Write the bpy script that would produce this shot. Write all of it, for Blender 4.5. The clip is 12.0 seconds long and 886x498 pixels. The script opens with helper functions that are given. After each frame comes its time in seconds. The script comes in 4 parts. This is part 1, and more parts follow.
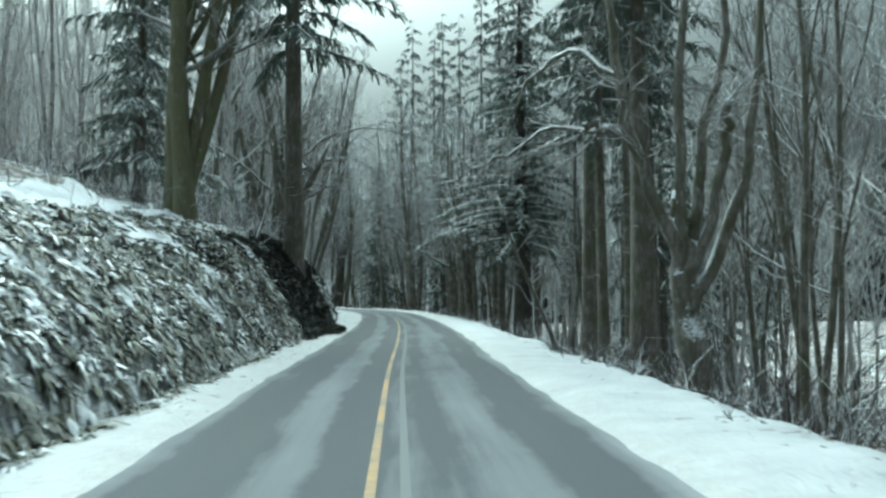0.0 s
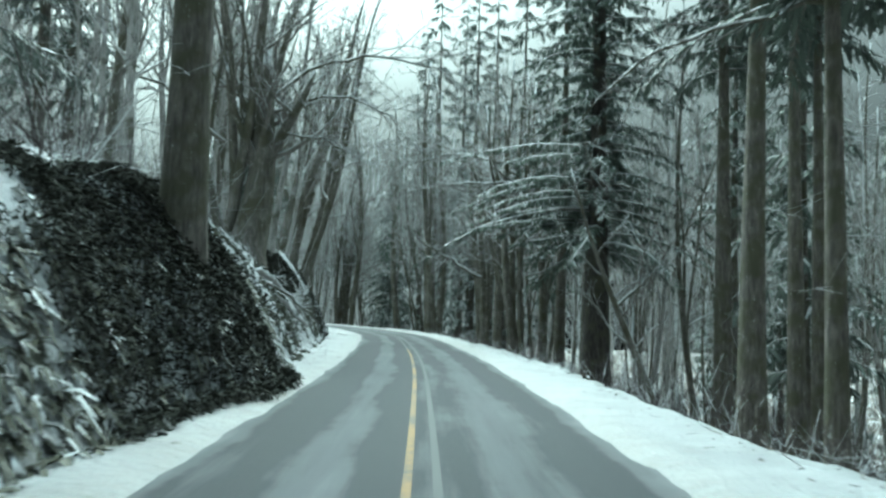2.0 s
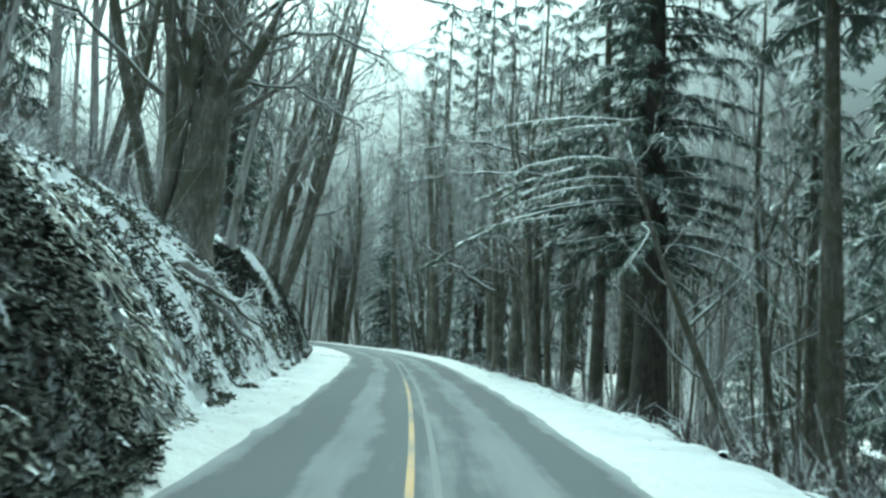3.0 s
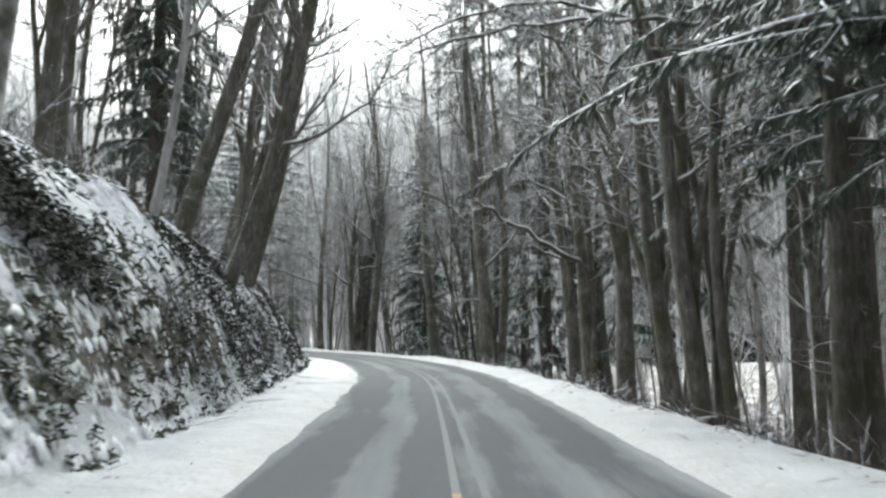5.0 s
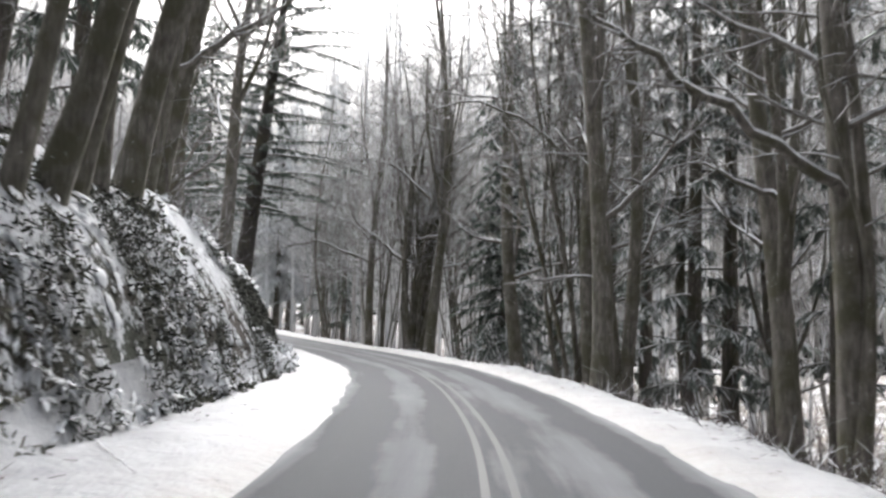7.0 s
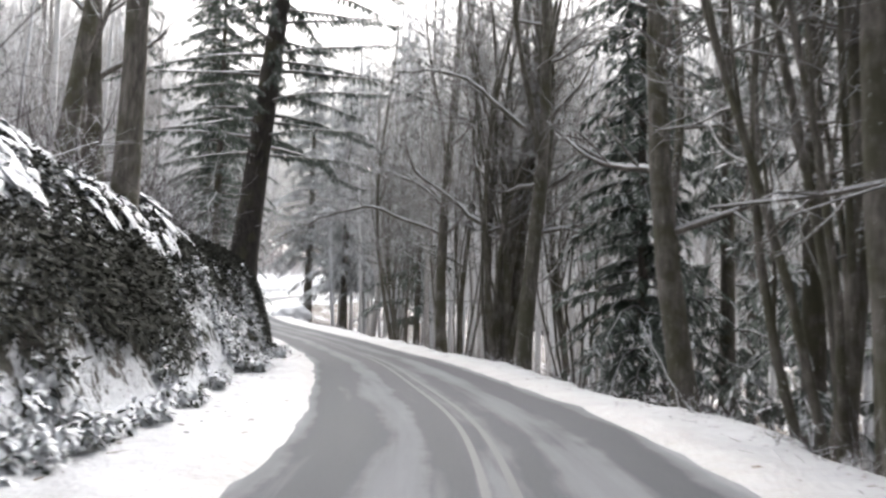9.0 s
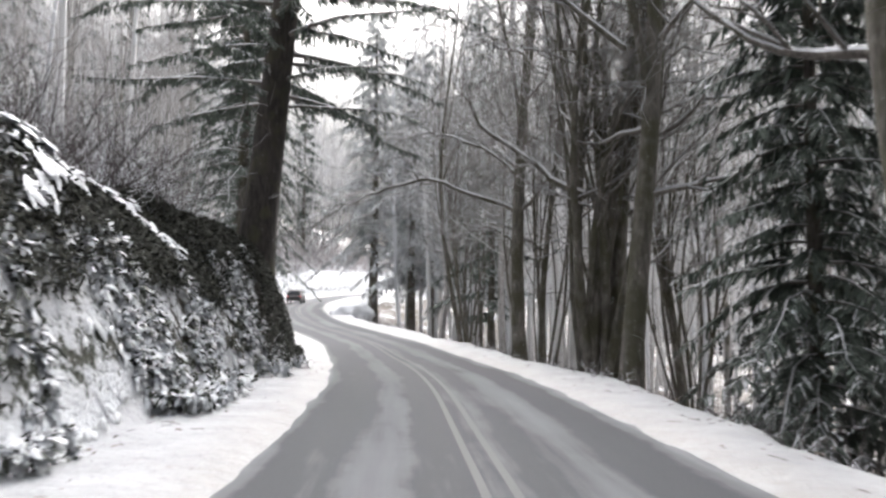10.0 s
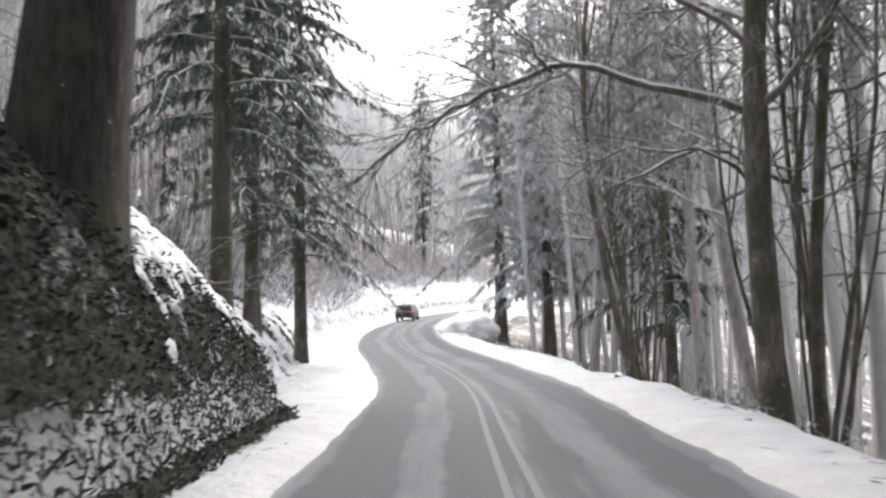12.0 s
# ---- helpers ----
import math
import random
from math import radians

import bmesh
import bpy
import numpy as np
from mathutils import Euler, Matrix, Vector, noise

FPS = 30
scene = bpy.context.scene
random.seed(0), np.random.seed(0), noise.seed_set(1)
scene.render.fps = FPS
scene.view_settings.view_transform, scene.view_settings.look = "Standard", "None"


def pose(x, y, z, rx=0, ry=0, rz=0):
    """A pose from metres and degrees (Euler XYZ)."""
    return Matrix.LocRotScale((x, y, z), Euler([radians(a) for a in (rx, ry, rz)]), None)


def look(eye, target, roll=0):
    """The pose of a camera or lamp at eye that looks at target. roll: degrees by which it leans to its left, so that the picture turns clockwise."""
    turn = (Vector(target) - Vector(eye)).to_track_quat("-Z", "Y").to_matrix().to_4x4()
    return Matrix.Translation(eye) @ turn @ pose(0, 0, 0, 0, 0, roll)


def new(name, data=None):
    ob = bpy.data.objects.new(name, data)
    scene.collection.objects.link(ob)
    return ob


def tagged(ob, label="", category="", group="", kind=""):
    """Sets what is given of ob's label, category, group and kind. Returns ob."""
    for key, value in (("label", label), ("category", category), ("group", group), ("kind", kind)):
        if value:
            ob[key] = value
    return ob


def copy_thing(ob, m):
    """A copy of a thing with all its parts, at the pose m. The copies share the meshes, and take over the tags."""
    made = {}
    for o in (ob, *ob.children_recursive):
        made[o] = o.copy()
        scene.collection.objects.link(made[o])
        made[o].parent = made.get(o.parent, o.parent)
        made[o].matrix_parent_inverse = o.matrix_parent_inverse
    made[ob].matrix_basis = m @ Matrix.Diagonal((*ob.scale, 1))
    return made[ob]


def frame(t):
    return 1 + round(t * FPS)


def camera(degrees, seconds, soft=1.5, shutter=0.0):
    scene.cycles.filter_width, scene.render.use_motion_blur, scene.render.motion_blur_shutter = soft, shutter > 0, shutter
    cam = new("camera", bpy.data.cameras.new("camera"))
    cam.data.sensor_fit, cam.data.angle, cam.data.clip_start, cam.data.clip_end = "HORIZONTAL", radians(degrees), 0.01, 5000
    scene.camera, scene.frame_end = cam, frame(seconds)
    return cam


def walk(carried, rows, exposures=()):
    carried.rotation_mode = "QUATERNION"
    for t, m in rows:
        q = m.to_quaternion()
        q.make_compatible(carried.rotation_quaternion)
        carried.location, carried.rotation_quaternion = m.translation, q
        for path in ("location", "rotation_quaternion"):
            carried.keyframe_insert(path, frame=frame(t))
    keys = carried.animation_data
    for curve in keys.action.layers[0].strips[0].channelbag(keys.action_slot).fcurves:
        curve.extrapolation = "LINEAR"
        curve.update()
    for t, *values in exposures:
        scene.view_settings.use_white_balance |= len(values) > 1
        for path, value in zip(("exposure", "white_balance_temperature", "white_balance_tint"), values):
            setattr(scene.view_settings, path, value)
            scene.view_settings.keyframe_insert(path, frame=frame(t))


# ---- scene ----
cam = camera(56.0, 12.0, soft=2.6, shutter=0.25)

# seconds, eye, then yaw, pitch and roll in degrees
PATH_ROWS = [
    (0.0, 0.00, 0.00, 1.70, -3.49, 3.24, -0.29),
    (0.5, -0.09, 5.41, 1.70, -3.50, 2.96, -0.17),
    (1.0, -0.06, 10.78, 1.70, -2.74, 3.31, -1.10),
    (1.5, 0.02, 16.12, 1.69, -2.60, 3.72, -0.24),
    (2.0, 0.10, 21.39, 1.71, -2.31, 4.53, 1.95),
    (2.5, 0.18, 26.60, 1.71, -1.17, 5.10, 0.30),
    (3.0, 0.23, 31.82, 1.70, -2.03, 5.85, 3.12),
    (3.2, 0.24, 33.92, 1.70, -0.09, 5.50, 2.91),
    (3.6, 0.23, 38.13, 1.70, 1.01, 4.97, 1.06),
    (4.0, 0.21, 42.35, 1.70, 0.76, 4.87, 0.27),
    (4.4, 0.18, 46.60, 1.70, 0.14, 5.19, 0.36),
    (4.8, 0.15, 50.86, 1.70, -0.10, 5.68, 0.43),
    (5.0, 0.13, 52.99, 1.70, 0.45, 5.72, -0.45),
    (5.5, 0.09, 58.32, 1.70, 1.49, 6.67, 1.46),
    (6.0, 0.04, 63.61, 1.71, 2.89, 6.67, 0.39),
    (6.5, -0.07, 68.85, 1.69, 4.51, 5.99, 1.45),
    (7.0, -0.27, 74.02, 1.70, 6.18, 5.28, 1.76),
    (7.2, -0.38, 76.06, 1.70, 6.85, 5.14, 1.85),
    (7.6, -0.67, 80.09, 1.70, 7.00, 4.80, 0.68),
    (8.0, -1.05, 84.08, 1.70, 7.48, 4.66, 0.03),
    (8.4, -1.53, 88.03, 1.70, 8.83, 4.74, 0.06),
    (8.8, -2.11, 91.94, 1.70, 11.20, 4.88, 0.83),
    (9.0, -2.45, 93.89, 1.70, 12.89, 4.79, 1.54),
    (9.5, -3.42, 98.78, 1.70, 15.75, 4.28, 1.83),
    (10.0, -4.57, 103.68, 1.70, 18.25, 4.49, 0.59),
    (10.5, -5.93, 108.61, 1.70, 20.89, 4.96, -0.83),
    (11.0, -7.55, 113.55, 1.70, 23.57, 4.42, -0.62),
    (11.5, -9.46, 118.49, 1.70, 25.65, 5.30, -0.76),
    (12.0, -11.66, 123.36, 1.69, 27.71, 5.67, -1.43),
]


def aimed(x, y, z, yaw, pitch, roll):
    a, p = radians(yaw), radians(pitch)
    ahead = Vector((-math.sin(a) * math.cos(p), math.cos(a) * math.cos(p), math.sin(p)))
    eye = Vector((x, y, z))
    return look(eye, eye + 10 * ahead, roll)


walk(cam, [(r[0], aimed(*r[1:])) for r in PATH_ROWS],
     exposures=[(0.0, 1.12, 5480, -19), (2.0, 1.38, 5440, -22), (3.2, 1.54, 5240, -29), (4.8, 1.54, 6120, -1),
                (6.0, 1.6, 6450, 10), (12.0, 1.6, 6500, 12)])

# ---- light: a bright overcast winter sky ----
SUN_ELEVATION, SUN_TURN = radians(38), radians(-20)
world = bpy.data.worlds.new("world")
scene.world = world
world.use_nodes = True
wn, wl = world.node_tree.nodes, world.node_tree.links
sky = wn.new("ShaderNodeTexSky")
sky.sky_type, sky.sun_disc = "NISHITA", False
sky.sun_elevation, sky.sun_rotation = SUN_ELEVATION, SUN_TURN
sky.air_density, sky.dust_density = 1.0, 6.0
bw = wn.new("ShaderNodeRGBToBW")
wl.new(sky.outputs[0], bw.inputs[0])
cloud = wn.new("ShaderNodeMix")
cloud.data_type = "RGBA"
cloud.inputs["Factor"].default_value = 0.88
wl.new(sky.outputs[0], cloud.inputs["A"])
wl.new(bw.outputs[0], cloud.inputs["B"])
# overcast, dim at the horizon and raised far past nature overhead to add light
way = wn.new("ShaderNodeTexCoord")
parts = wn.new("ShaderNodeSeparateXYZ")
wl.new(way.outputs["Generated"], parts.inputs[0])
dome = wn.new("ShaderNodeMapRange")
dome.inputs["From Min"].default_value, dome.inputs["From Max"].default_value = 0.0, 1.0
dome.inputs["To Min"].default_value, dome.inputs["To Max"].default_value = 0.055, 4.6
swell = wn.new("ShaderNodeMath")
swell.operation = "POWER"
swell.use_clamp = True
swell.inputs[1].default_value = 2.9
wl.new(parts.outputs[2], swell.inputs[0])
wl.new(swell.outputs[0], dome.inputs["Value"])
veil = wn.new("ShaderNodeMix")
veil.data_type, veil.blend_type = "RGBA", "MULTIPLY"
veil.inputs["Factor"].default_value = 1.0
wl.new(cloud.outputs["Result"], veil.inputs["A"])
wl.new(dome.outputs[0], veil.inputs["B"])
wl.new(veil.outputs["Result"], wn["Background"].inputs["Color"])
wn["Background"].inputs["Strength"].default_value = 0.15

sun = new("sun", bpy.data.lights.new("sun", "SUN"))
sun.data.energy, sun.data.angle, sun.data.color = 0.5, radians(25), (1.0, 0.97, 0.93)
sun.matrix_world = pose(0, 0, 30, 90 - 38, 0, 180 - 20)

# ---- the road's line and the lie of the land ----
LINE_Y = [-60, 0, 19, 31, 45, 56, 67, 78, 86, 91, 97, 107.5, 113.4, 121.8, 129.6, 133.8, 143.5, 147.2, 155, 162, 170, 182, 195, 205, 215, 240, 300, 420]
LINE_X = [-0.4, -0.1, 0.05, 0.35, 0.55, 0.5, 0.2, -0.2, -0.75, -1.5, -2.5, -4.9, -7.3, -10.5, -14, -16.3, -21.2, -23.6, -29, -34.3, -39.6, -46.5, -52.5, -56, -58.5, -62, -66, -74]
_yy = np.arange(-60, 420.01, 0.5)
_xx = np.interp(_yy, LINE_Y, LINE_X)
_k = np.exp(-0.5 * (np.arange(-16, 17) / 6.0) ** 2)
_xx = np.convolve(np.pad(_xx, 16, mode="edge"), _k / _k.sum(), "valid")
_cos = 1 / np.sqrt(1 + np.gradient(_xx, _yy) ** 2)


def line_x(y):
    return np.interp(y, _yy, _xx)


def line_cos(y):
    return np.interp(y, _yy, _cos)


def heading(y):
    return math.atan2(-(float(line_x(y + 1)) - float(line_x(y - 1))) / 2, 1)


def spot(y, o):
    """A place o metres to the right of the road's middle at the station y."""
    return line_x(y) + o / line_cos(y), y


def offset_of(x, y):
    return (x - line_x(y)) * line_cos(y)


def road_z(y):
    d = np.maximum(np.asarray(y, float) - 131, 0) * 1.12
    return np.where(d < 40, 0.0007 * d * d, 1.12 + 0.052 * (d - 40)) - 0.00015 * np.maximum(d - 90, 0) ** 2


def smooth_noise(x, y, size, seed):
    """Value noise on arrays."""
    x, y = np.asarray(x, float) / size + 37.3 * seed + 500, np.asarray(y, float) / size + 11.7 * seed + 500
    ix, iy = np.floor(x), np.floor(y)
    fx, fy = x - ix, y - iy
    fx, fy = fx * fx * (3 - 2 * fx), fy * fy * (3 - 2 * fy)

    def h(a, b):
        v = np.sin(a * 127.1 + b * 311.7 + seed * 74.7) * 43758.5453
        return v - np.floor(v)
    return (h(ix, iy) * (1 - fx) + h(ix + 1, iy) * fx) * (1 - fy) + (h(ix, iy + 1) * (1 - fx) + h(ix + 1, iy + 1) * fx) * fy - 0.5


FOOT = ([-60, 20, 34, 37, 40.5, 43, 52, 75, 84, 98, 112, 121, 126, 131, 136.5, 139, 142, 170, 420], [3.9, 3.9, 3.9, 3.3, 3.3, 3.9, 4.4, 5.2, 5.5, 5.0, 5.0, 4.8, 4.2, 4.1, 4.2, 5.8, 6.0, 5.4, 5.0])
BANK = ([-60, 22, 32, 40, 46, 52, 60, 72, 80, 90, 100, 112, 120, 130.5, 133, 136, 139, 143, 170, 420], [2.3, 2.4, 2.9, 3.1, 3.2, 3.5, 3.8, 4.5, 4.5, 3.8, 3.9, 3.6, 3.5, 3.7, 2.8, 1.5, 1.5, 2.2, 2.5, 3.0])
STEEP = ([-60, 60, 68, 94, 100, 122, 126, 136, 139, 420], [2.2, 2.2, 3.2, 3.2, 2.2, 2.6, 5.6, 5.0, 2.2, 2.2])
VERGE = ([-60, 40, 60, 72, 100, 420], [5.0, 5.0, 4.9, 4.3, 4.5, 4.6])


def ground_z(y, o):
    y, o = np.asarray(y, float), np.asarray(o, float)
    x = line_x(y) + o / line_cos(y)
    foot, bank, verge = np.interp(y, *FOOT), np.interp(y, *BANK), np.interp(y, *VERGE)
    lump = smooth_noise(x, y, 1.7, 1) * 0.5 + smooth_noise(x, y, 0.7, 2) * 0.25 + smooth_noise(x, y, 5.5, 3) * 0.7
    u = np.maximum(-o - foot + smooth_noise(y, 0 * y, 6, 6) * 0.4, 0)
    left = bank * (1 - np.exp(-u * np.interp(y, *STEEP) / bank)) + 0.31 * np.minimum(u, 90) + lump * np.minimum(u, 2.0) * 0.55
    v = np.maximum(o - verge - smooth_noise(y, 0 * y, 5, 7) * 0.8, 0)
    right = -1.5 * (1 - np.exp(-v * 0.8)) - 0.30 * np.minimum(v, 62) + lump * np.minimum(v, 2.0) * 0.4
    a = np.abs(o)
    s = np.clip((a - 2.35) / 0.8, 0, 1)
    flat = -0.04 + s * s * (3 - 2 * s) * (0.13 + 0.10 * (smooth_noise(x, y, 1.1, 4) + smooth_noise(x, y, 0.4, 5) * 0.6))
    return road_z(y) + flat + left + right


def ground_at(x, y):
    return float(ground_z(y, offset_of(x, y)))


# ---- materials ----
class Nodes:
    """Short forms for a material's node tree."""

    def __init__(self, name, rough=0.8):
        self.mat = bpy.data.materials.new(name)
        self.mat.use_nodes = True
        self.t = self.mat.node_tree
        self.b = self.t.nodes["Principled BSDF"]
        self.b.inputs["Roughness"].default_value = rough

    def add(self, kind, **values):
        n = self.t.nodes.new(kind)
        for k, v in values.items():
            n.inputs[k.replace("_", " ")].default_value = v
        return n

    def link(self, a, b):
        self.t.links.new(a, b)

    def place(self, stretch=(1, 1, 1)):
        p = self.add("ShaderNodeNewGeometry")
        m = self.add("ShaderNodeMapping")
        m.inputs["Scale"].default_value = stretch
        self.link(p.outputs["Position"], m.inputs["Vector"])
        return m.outputs[0]

    def noise(self, where, scale, detail=4.0, rough=0.55):
        n = self.add("ShaderNodeTexNoise", Scale=scale, Detail=detail, Roughness=rough)
        self.link(where, n.inputs["Vector"])
        return n.outputs["Fac"]

    def ramp(self, fac, stops):
        r = self.add("ShaderNodeValToRGB")
        e = r.color_ramp.elements
        while len(e) < len(stops):
            e.new(0.5)
        for el, (p, c) in zip(e, stops):
            el.position = p
            el.color = (c, c, c, 1) if isinstance(c, (int, float)) else (*c, 1)
        self.link(fac, r.inputs[0])
        return r.outputs[0]

    def mix(self, fac, a, b):
        m = self.add("ShaderNodeMix")
        m.data_type = "RGBA"
        for socket, v in (("Factor", fac), ("A", a), ("B", b)):
            if isinstance(v, tuple):
                m.inputs[socket].default_value = (*v, 1)
            elif isinstance(v, (int, float)):
                m.inputs[socket].default_value = v
            else:
                self.link(v, m.inputs[socket])
        return m.outputs["Result"]

    def math(self, op, a, b=0.0, clamp=False):
        m = self.add("ShaderNodeMath")
        m.operation, m.use_clamp = op, clamp
        for i, v in enumerate((a, b)):
            if isinstance(v, (int, float)):
                m.inputs[i].default_value = v
            else:
                self.link(v, m.inputs[i])
        return m.outputs[0]

    def upward(self):
        """How far the surface faces up, -1 to 1."""
        g = self.add("ShaderNodeNewGeometry")
        s = self.add("ShaderNodeSeparateXYZ")
        self.link(g.outputs["Normal"], s.inputs[0])
        return s.outputs[2]

    def island(self):
        return self.add("ShaderNodeNewGeometry").outputs["Random Per Island"]

    def bump(self, height, strength, distance):
        b = self.add("ShaderNodeBump", Strength=strength, Distance=distance)
        self.link(height, b.inputs["Height"])
        self.link(b.outputs[0], self.b.inputs["Normal"])

    def colour(self, c):
        self.link(c, self.b.inputs["Base Color"])
        return self.mat


SNOW = (0.60, 0.615, 0.635)


def make_snow():
    n = Nodes("snow", 0.55)
    w = n.place()
    big, fine = n.noise(w, 0.9, 5), n.noise(w, 14, 4)
    c = n.mix(n.ramp(big, [(0.35, 0.0), (0.75, 1.0)]), (0.26, 0.267, 0.277), (0.37, 0.38, 0.392))
    litter = n.ramp(n.math("ADD", n.math("MULTIPLY", n.noise(w, 5.5, 6, 0.7), 0.75), n.math("MULTIPLY", n.noise(w, 0.5, 3), 0.3)), [(0.60, 0.0), (0.68, 1.0)])
    n.bump(n.math("ADD", n.math("ADD", big, n.math("MULTIPLY", n.noise(w, 4.2, 4, 0.6), 0.7)), n.math("MULTIPLY", fine, 0.35)), 0.75, 0.12)
    # brown slush thrown up along the road's edges
    uv = n.add("ShaderNodeUVMap")
    s = n.add("ShaderNodeSeparateXYZ")
    n.link(uv.outputs[0], s.inputs[0])
    edge = n.math("ADD", n.math("ABSOLUTE", s.outputs[0]), n.math("MULTIPLY", n.math("SUBTRACT", n.noise(w, 1.4, 5, 0.7), 0.5), 1.1))
    slush = n.ramp(n.math("MULTIPLY", edge, 0.1), [(0.0, 0.0), (0.19, 0.0), (0.235, 0.85), (0.29, 0.6), (0.36, 0.12), (0.45, 0.0)])
    c = n.mix(n.math("MULTIPLY", slush, n.ramp(n.noise(w, 4, 5, 0.7), [(0.3, 0.35), (0.6, 1.0)])), c, (0.25, 0.235, 0.215))
    return n.colour(n.mix(n.math("MULTIPLY", litter, 0.42), c, (0.18, 0.16, 0.14)))


def make_ground():
    """Snow lying over leaf litter and earth: it stays on the level and slips off the steep."""
    n = Nodes("snowy_forest_floor", 0.8)
    w = n.place()
    up = n.upward()
    big, mid, fine = n.noise(w, 0.35, 3), n.noise(w, 1.7, 5, 0.65), n.noise(w, 9, 5, 0.6)
    earth = n.mix(fine, (0.022, 0.019, 0.014), (0.085, 0.068, 0.052))
    moss = n.mix(n.ramp(big, [(0.4, 0.0), (0.6, 1.0)]), earth, (0.03, 0.036, 0.022))
    hold = n.math("ADD", n.math("MULTIPLY", up, 0.95), n.math("ADD", n.math("MULTIPLY", mid, 1.1), n.math("MULTIPLY", fine, 0.55)))
    lies = n.ramp(n.math("MULTIPLY", hold, 0.5), [(0.595, 0.0), (0.645, 1.0)])
    snow = n.mix(fine, (0.48, 0.495, 0.515), (0.60, 0.615, 0.635))
    n.bump(n.math("ADD", n.math("MULTIPLY", mid, 1.5), fine), 0.7, 0.15)
    return n.colour(n.mix(lies, moss, snow))


def make_floor():
    """Leaf litter of the wood, with snow in patches."""
    n = Nodes("leaf_litter", 0.9)
    w = n.place()
    big, mid, fine = n.noise(w, 0.25, 4), n.noise(w, 1.4, 5, 0.65), n.noise(w, 8, 5, 0.7)
    earth = n.mix(fine, (0.06, 0.05, 0.042), (0.17, 0.145, 0.125))
    lies = n.ramp(n.math("ADD", n.math("MULTIPLY", big, 0.6), n.math("ADD", n.math("MULTIPLY", mid, 0.5), n.math("MULTIPLY", fine, 0.25))), [(0.68, 0.0), (0.78, 1.0)])
    n.bump(n.math("ADD", mid, fine), 0.7, 0.12)
    return n.colour(n.mix(lies, earth, SNOW))


def make_road():
    """Asphalt with wet wheel tracks, and slush left between them and along the edges."""
    n = Nodes("slushy_asphalt", 0.7)
    n.b.inputs["Specular IOR Level"].default_value = 0.15
    uv = n.add("ShaderNodeUVMap")
    s = n.add("ShaderNodeSeparateXYZ")
    n.link(uv.outputs[0], s.inputs[0])
    w = n.place()
    # wander of the tracks
    wander = n.math("ADD", n.math("MULTIPLY", n.math("SUBTRACT", n.noise(w, 0.12, 2), 0.5), 0.6), n.math("MULTIPLY", n.math("SUBTRACT", n.noise(w, 0.9, 4, 0.65), 0.5), 0.35))
    u = n.math("DIVIDE", n.math("ADD", n.math("ADD", s.outputs[0], wander), 3.5), 7.0)
    bands = n.ramp(u, [(0.0, 1.0), (0.115, 0.95), (0.165, 0.12), (0.27, 0.03), (0.315, 0.55), (0.365, 0.62), (0.405, 0.06), (0.47, 0.04),
                       (0.505, 0.30), (0.545, 0.30), (0.575, 0.12), (0.63, 0.45), (0.70, 0.55), (0.745, 0.08), (0.82, 0.06), (0.875, 0.95), (1.0, 1.0)])
    lane = n.add("ShaderNodeMapping")
    lane.inputs["Scale"].default_value = (1.6, 0.10, 1)
    n.link(uv.outputs[0], lane.inputs["Vector"])
    along = lane.outputs[0]
    streak, patch, fine = n.noise(along, 1.2, 5, 0.6), n.noise(w, 0.22, 3), n.noise(w, 22, 4)
    amount = n.math("ADD", bands, n.math("ADD", n.math("MULTIPLY", n.math("SUBTRACT", streak, 0.5), 1.0), n.math("MULTIPLY", n.math("SUBTRACT", patch, 0.5), 0.8)))
    lies = n.ramp(amount, [(0.22, 0.0), (0.46, 0.50), (0.72, 0.64), (1.0, 1.0)])
    tar = n.mix(fine, (0.028, 0.031, 0.036), (0.053, 0.057, 0.064))
    tar = n.mix(n.math("MULTIPLY", streak, 0.5), tar, (0.066, 0.068, 0.072))
    slush = n.mix(streak, (0.135, 0.137, 0.142), (0.215, 0.219, 0.228))
    n.link(n.ramp(lies, [(0.0, 0.72), (0.6, 0.85)]), n.b.inputs["Roughness"])
    n.bump(n.math("ADD", n.math("MULTIPLY", fine, 0.3), lies), 0.35, 0.03)
    return n.colour(n.mix(lies, tar, slush))


def make_line(name, paint_dark, paint_light, worn):
    """Road paint; worn: how much of it is gone or under slush."""
    n = Nodes(name, 0.7)
    w = n.place()
    wear = n.ramp(n.math("ADD", n.math("MULTIPLY", n.noise(w, 0.35, 4), 0.7), n.math("MULTIPLY", n.noise(w, 6, 5, 0.7), 0.5)), [(0.82 - worn, 0.0), (1.02 - worn, 1.0)])
    return n.colour(n.mix(wear, n.mix(n.noise(w, 12), paint_dark, paint_light), (0.066, 0.067, 0.07)))


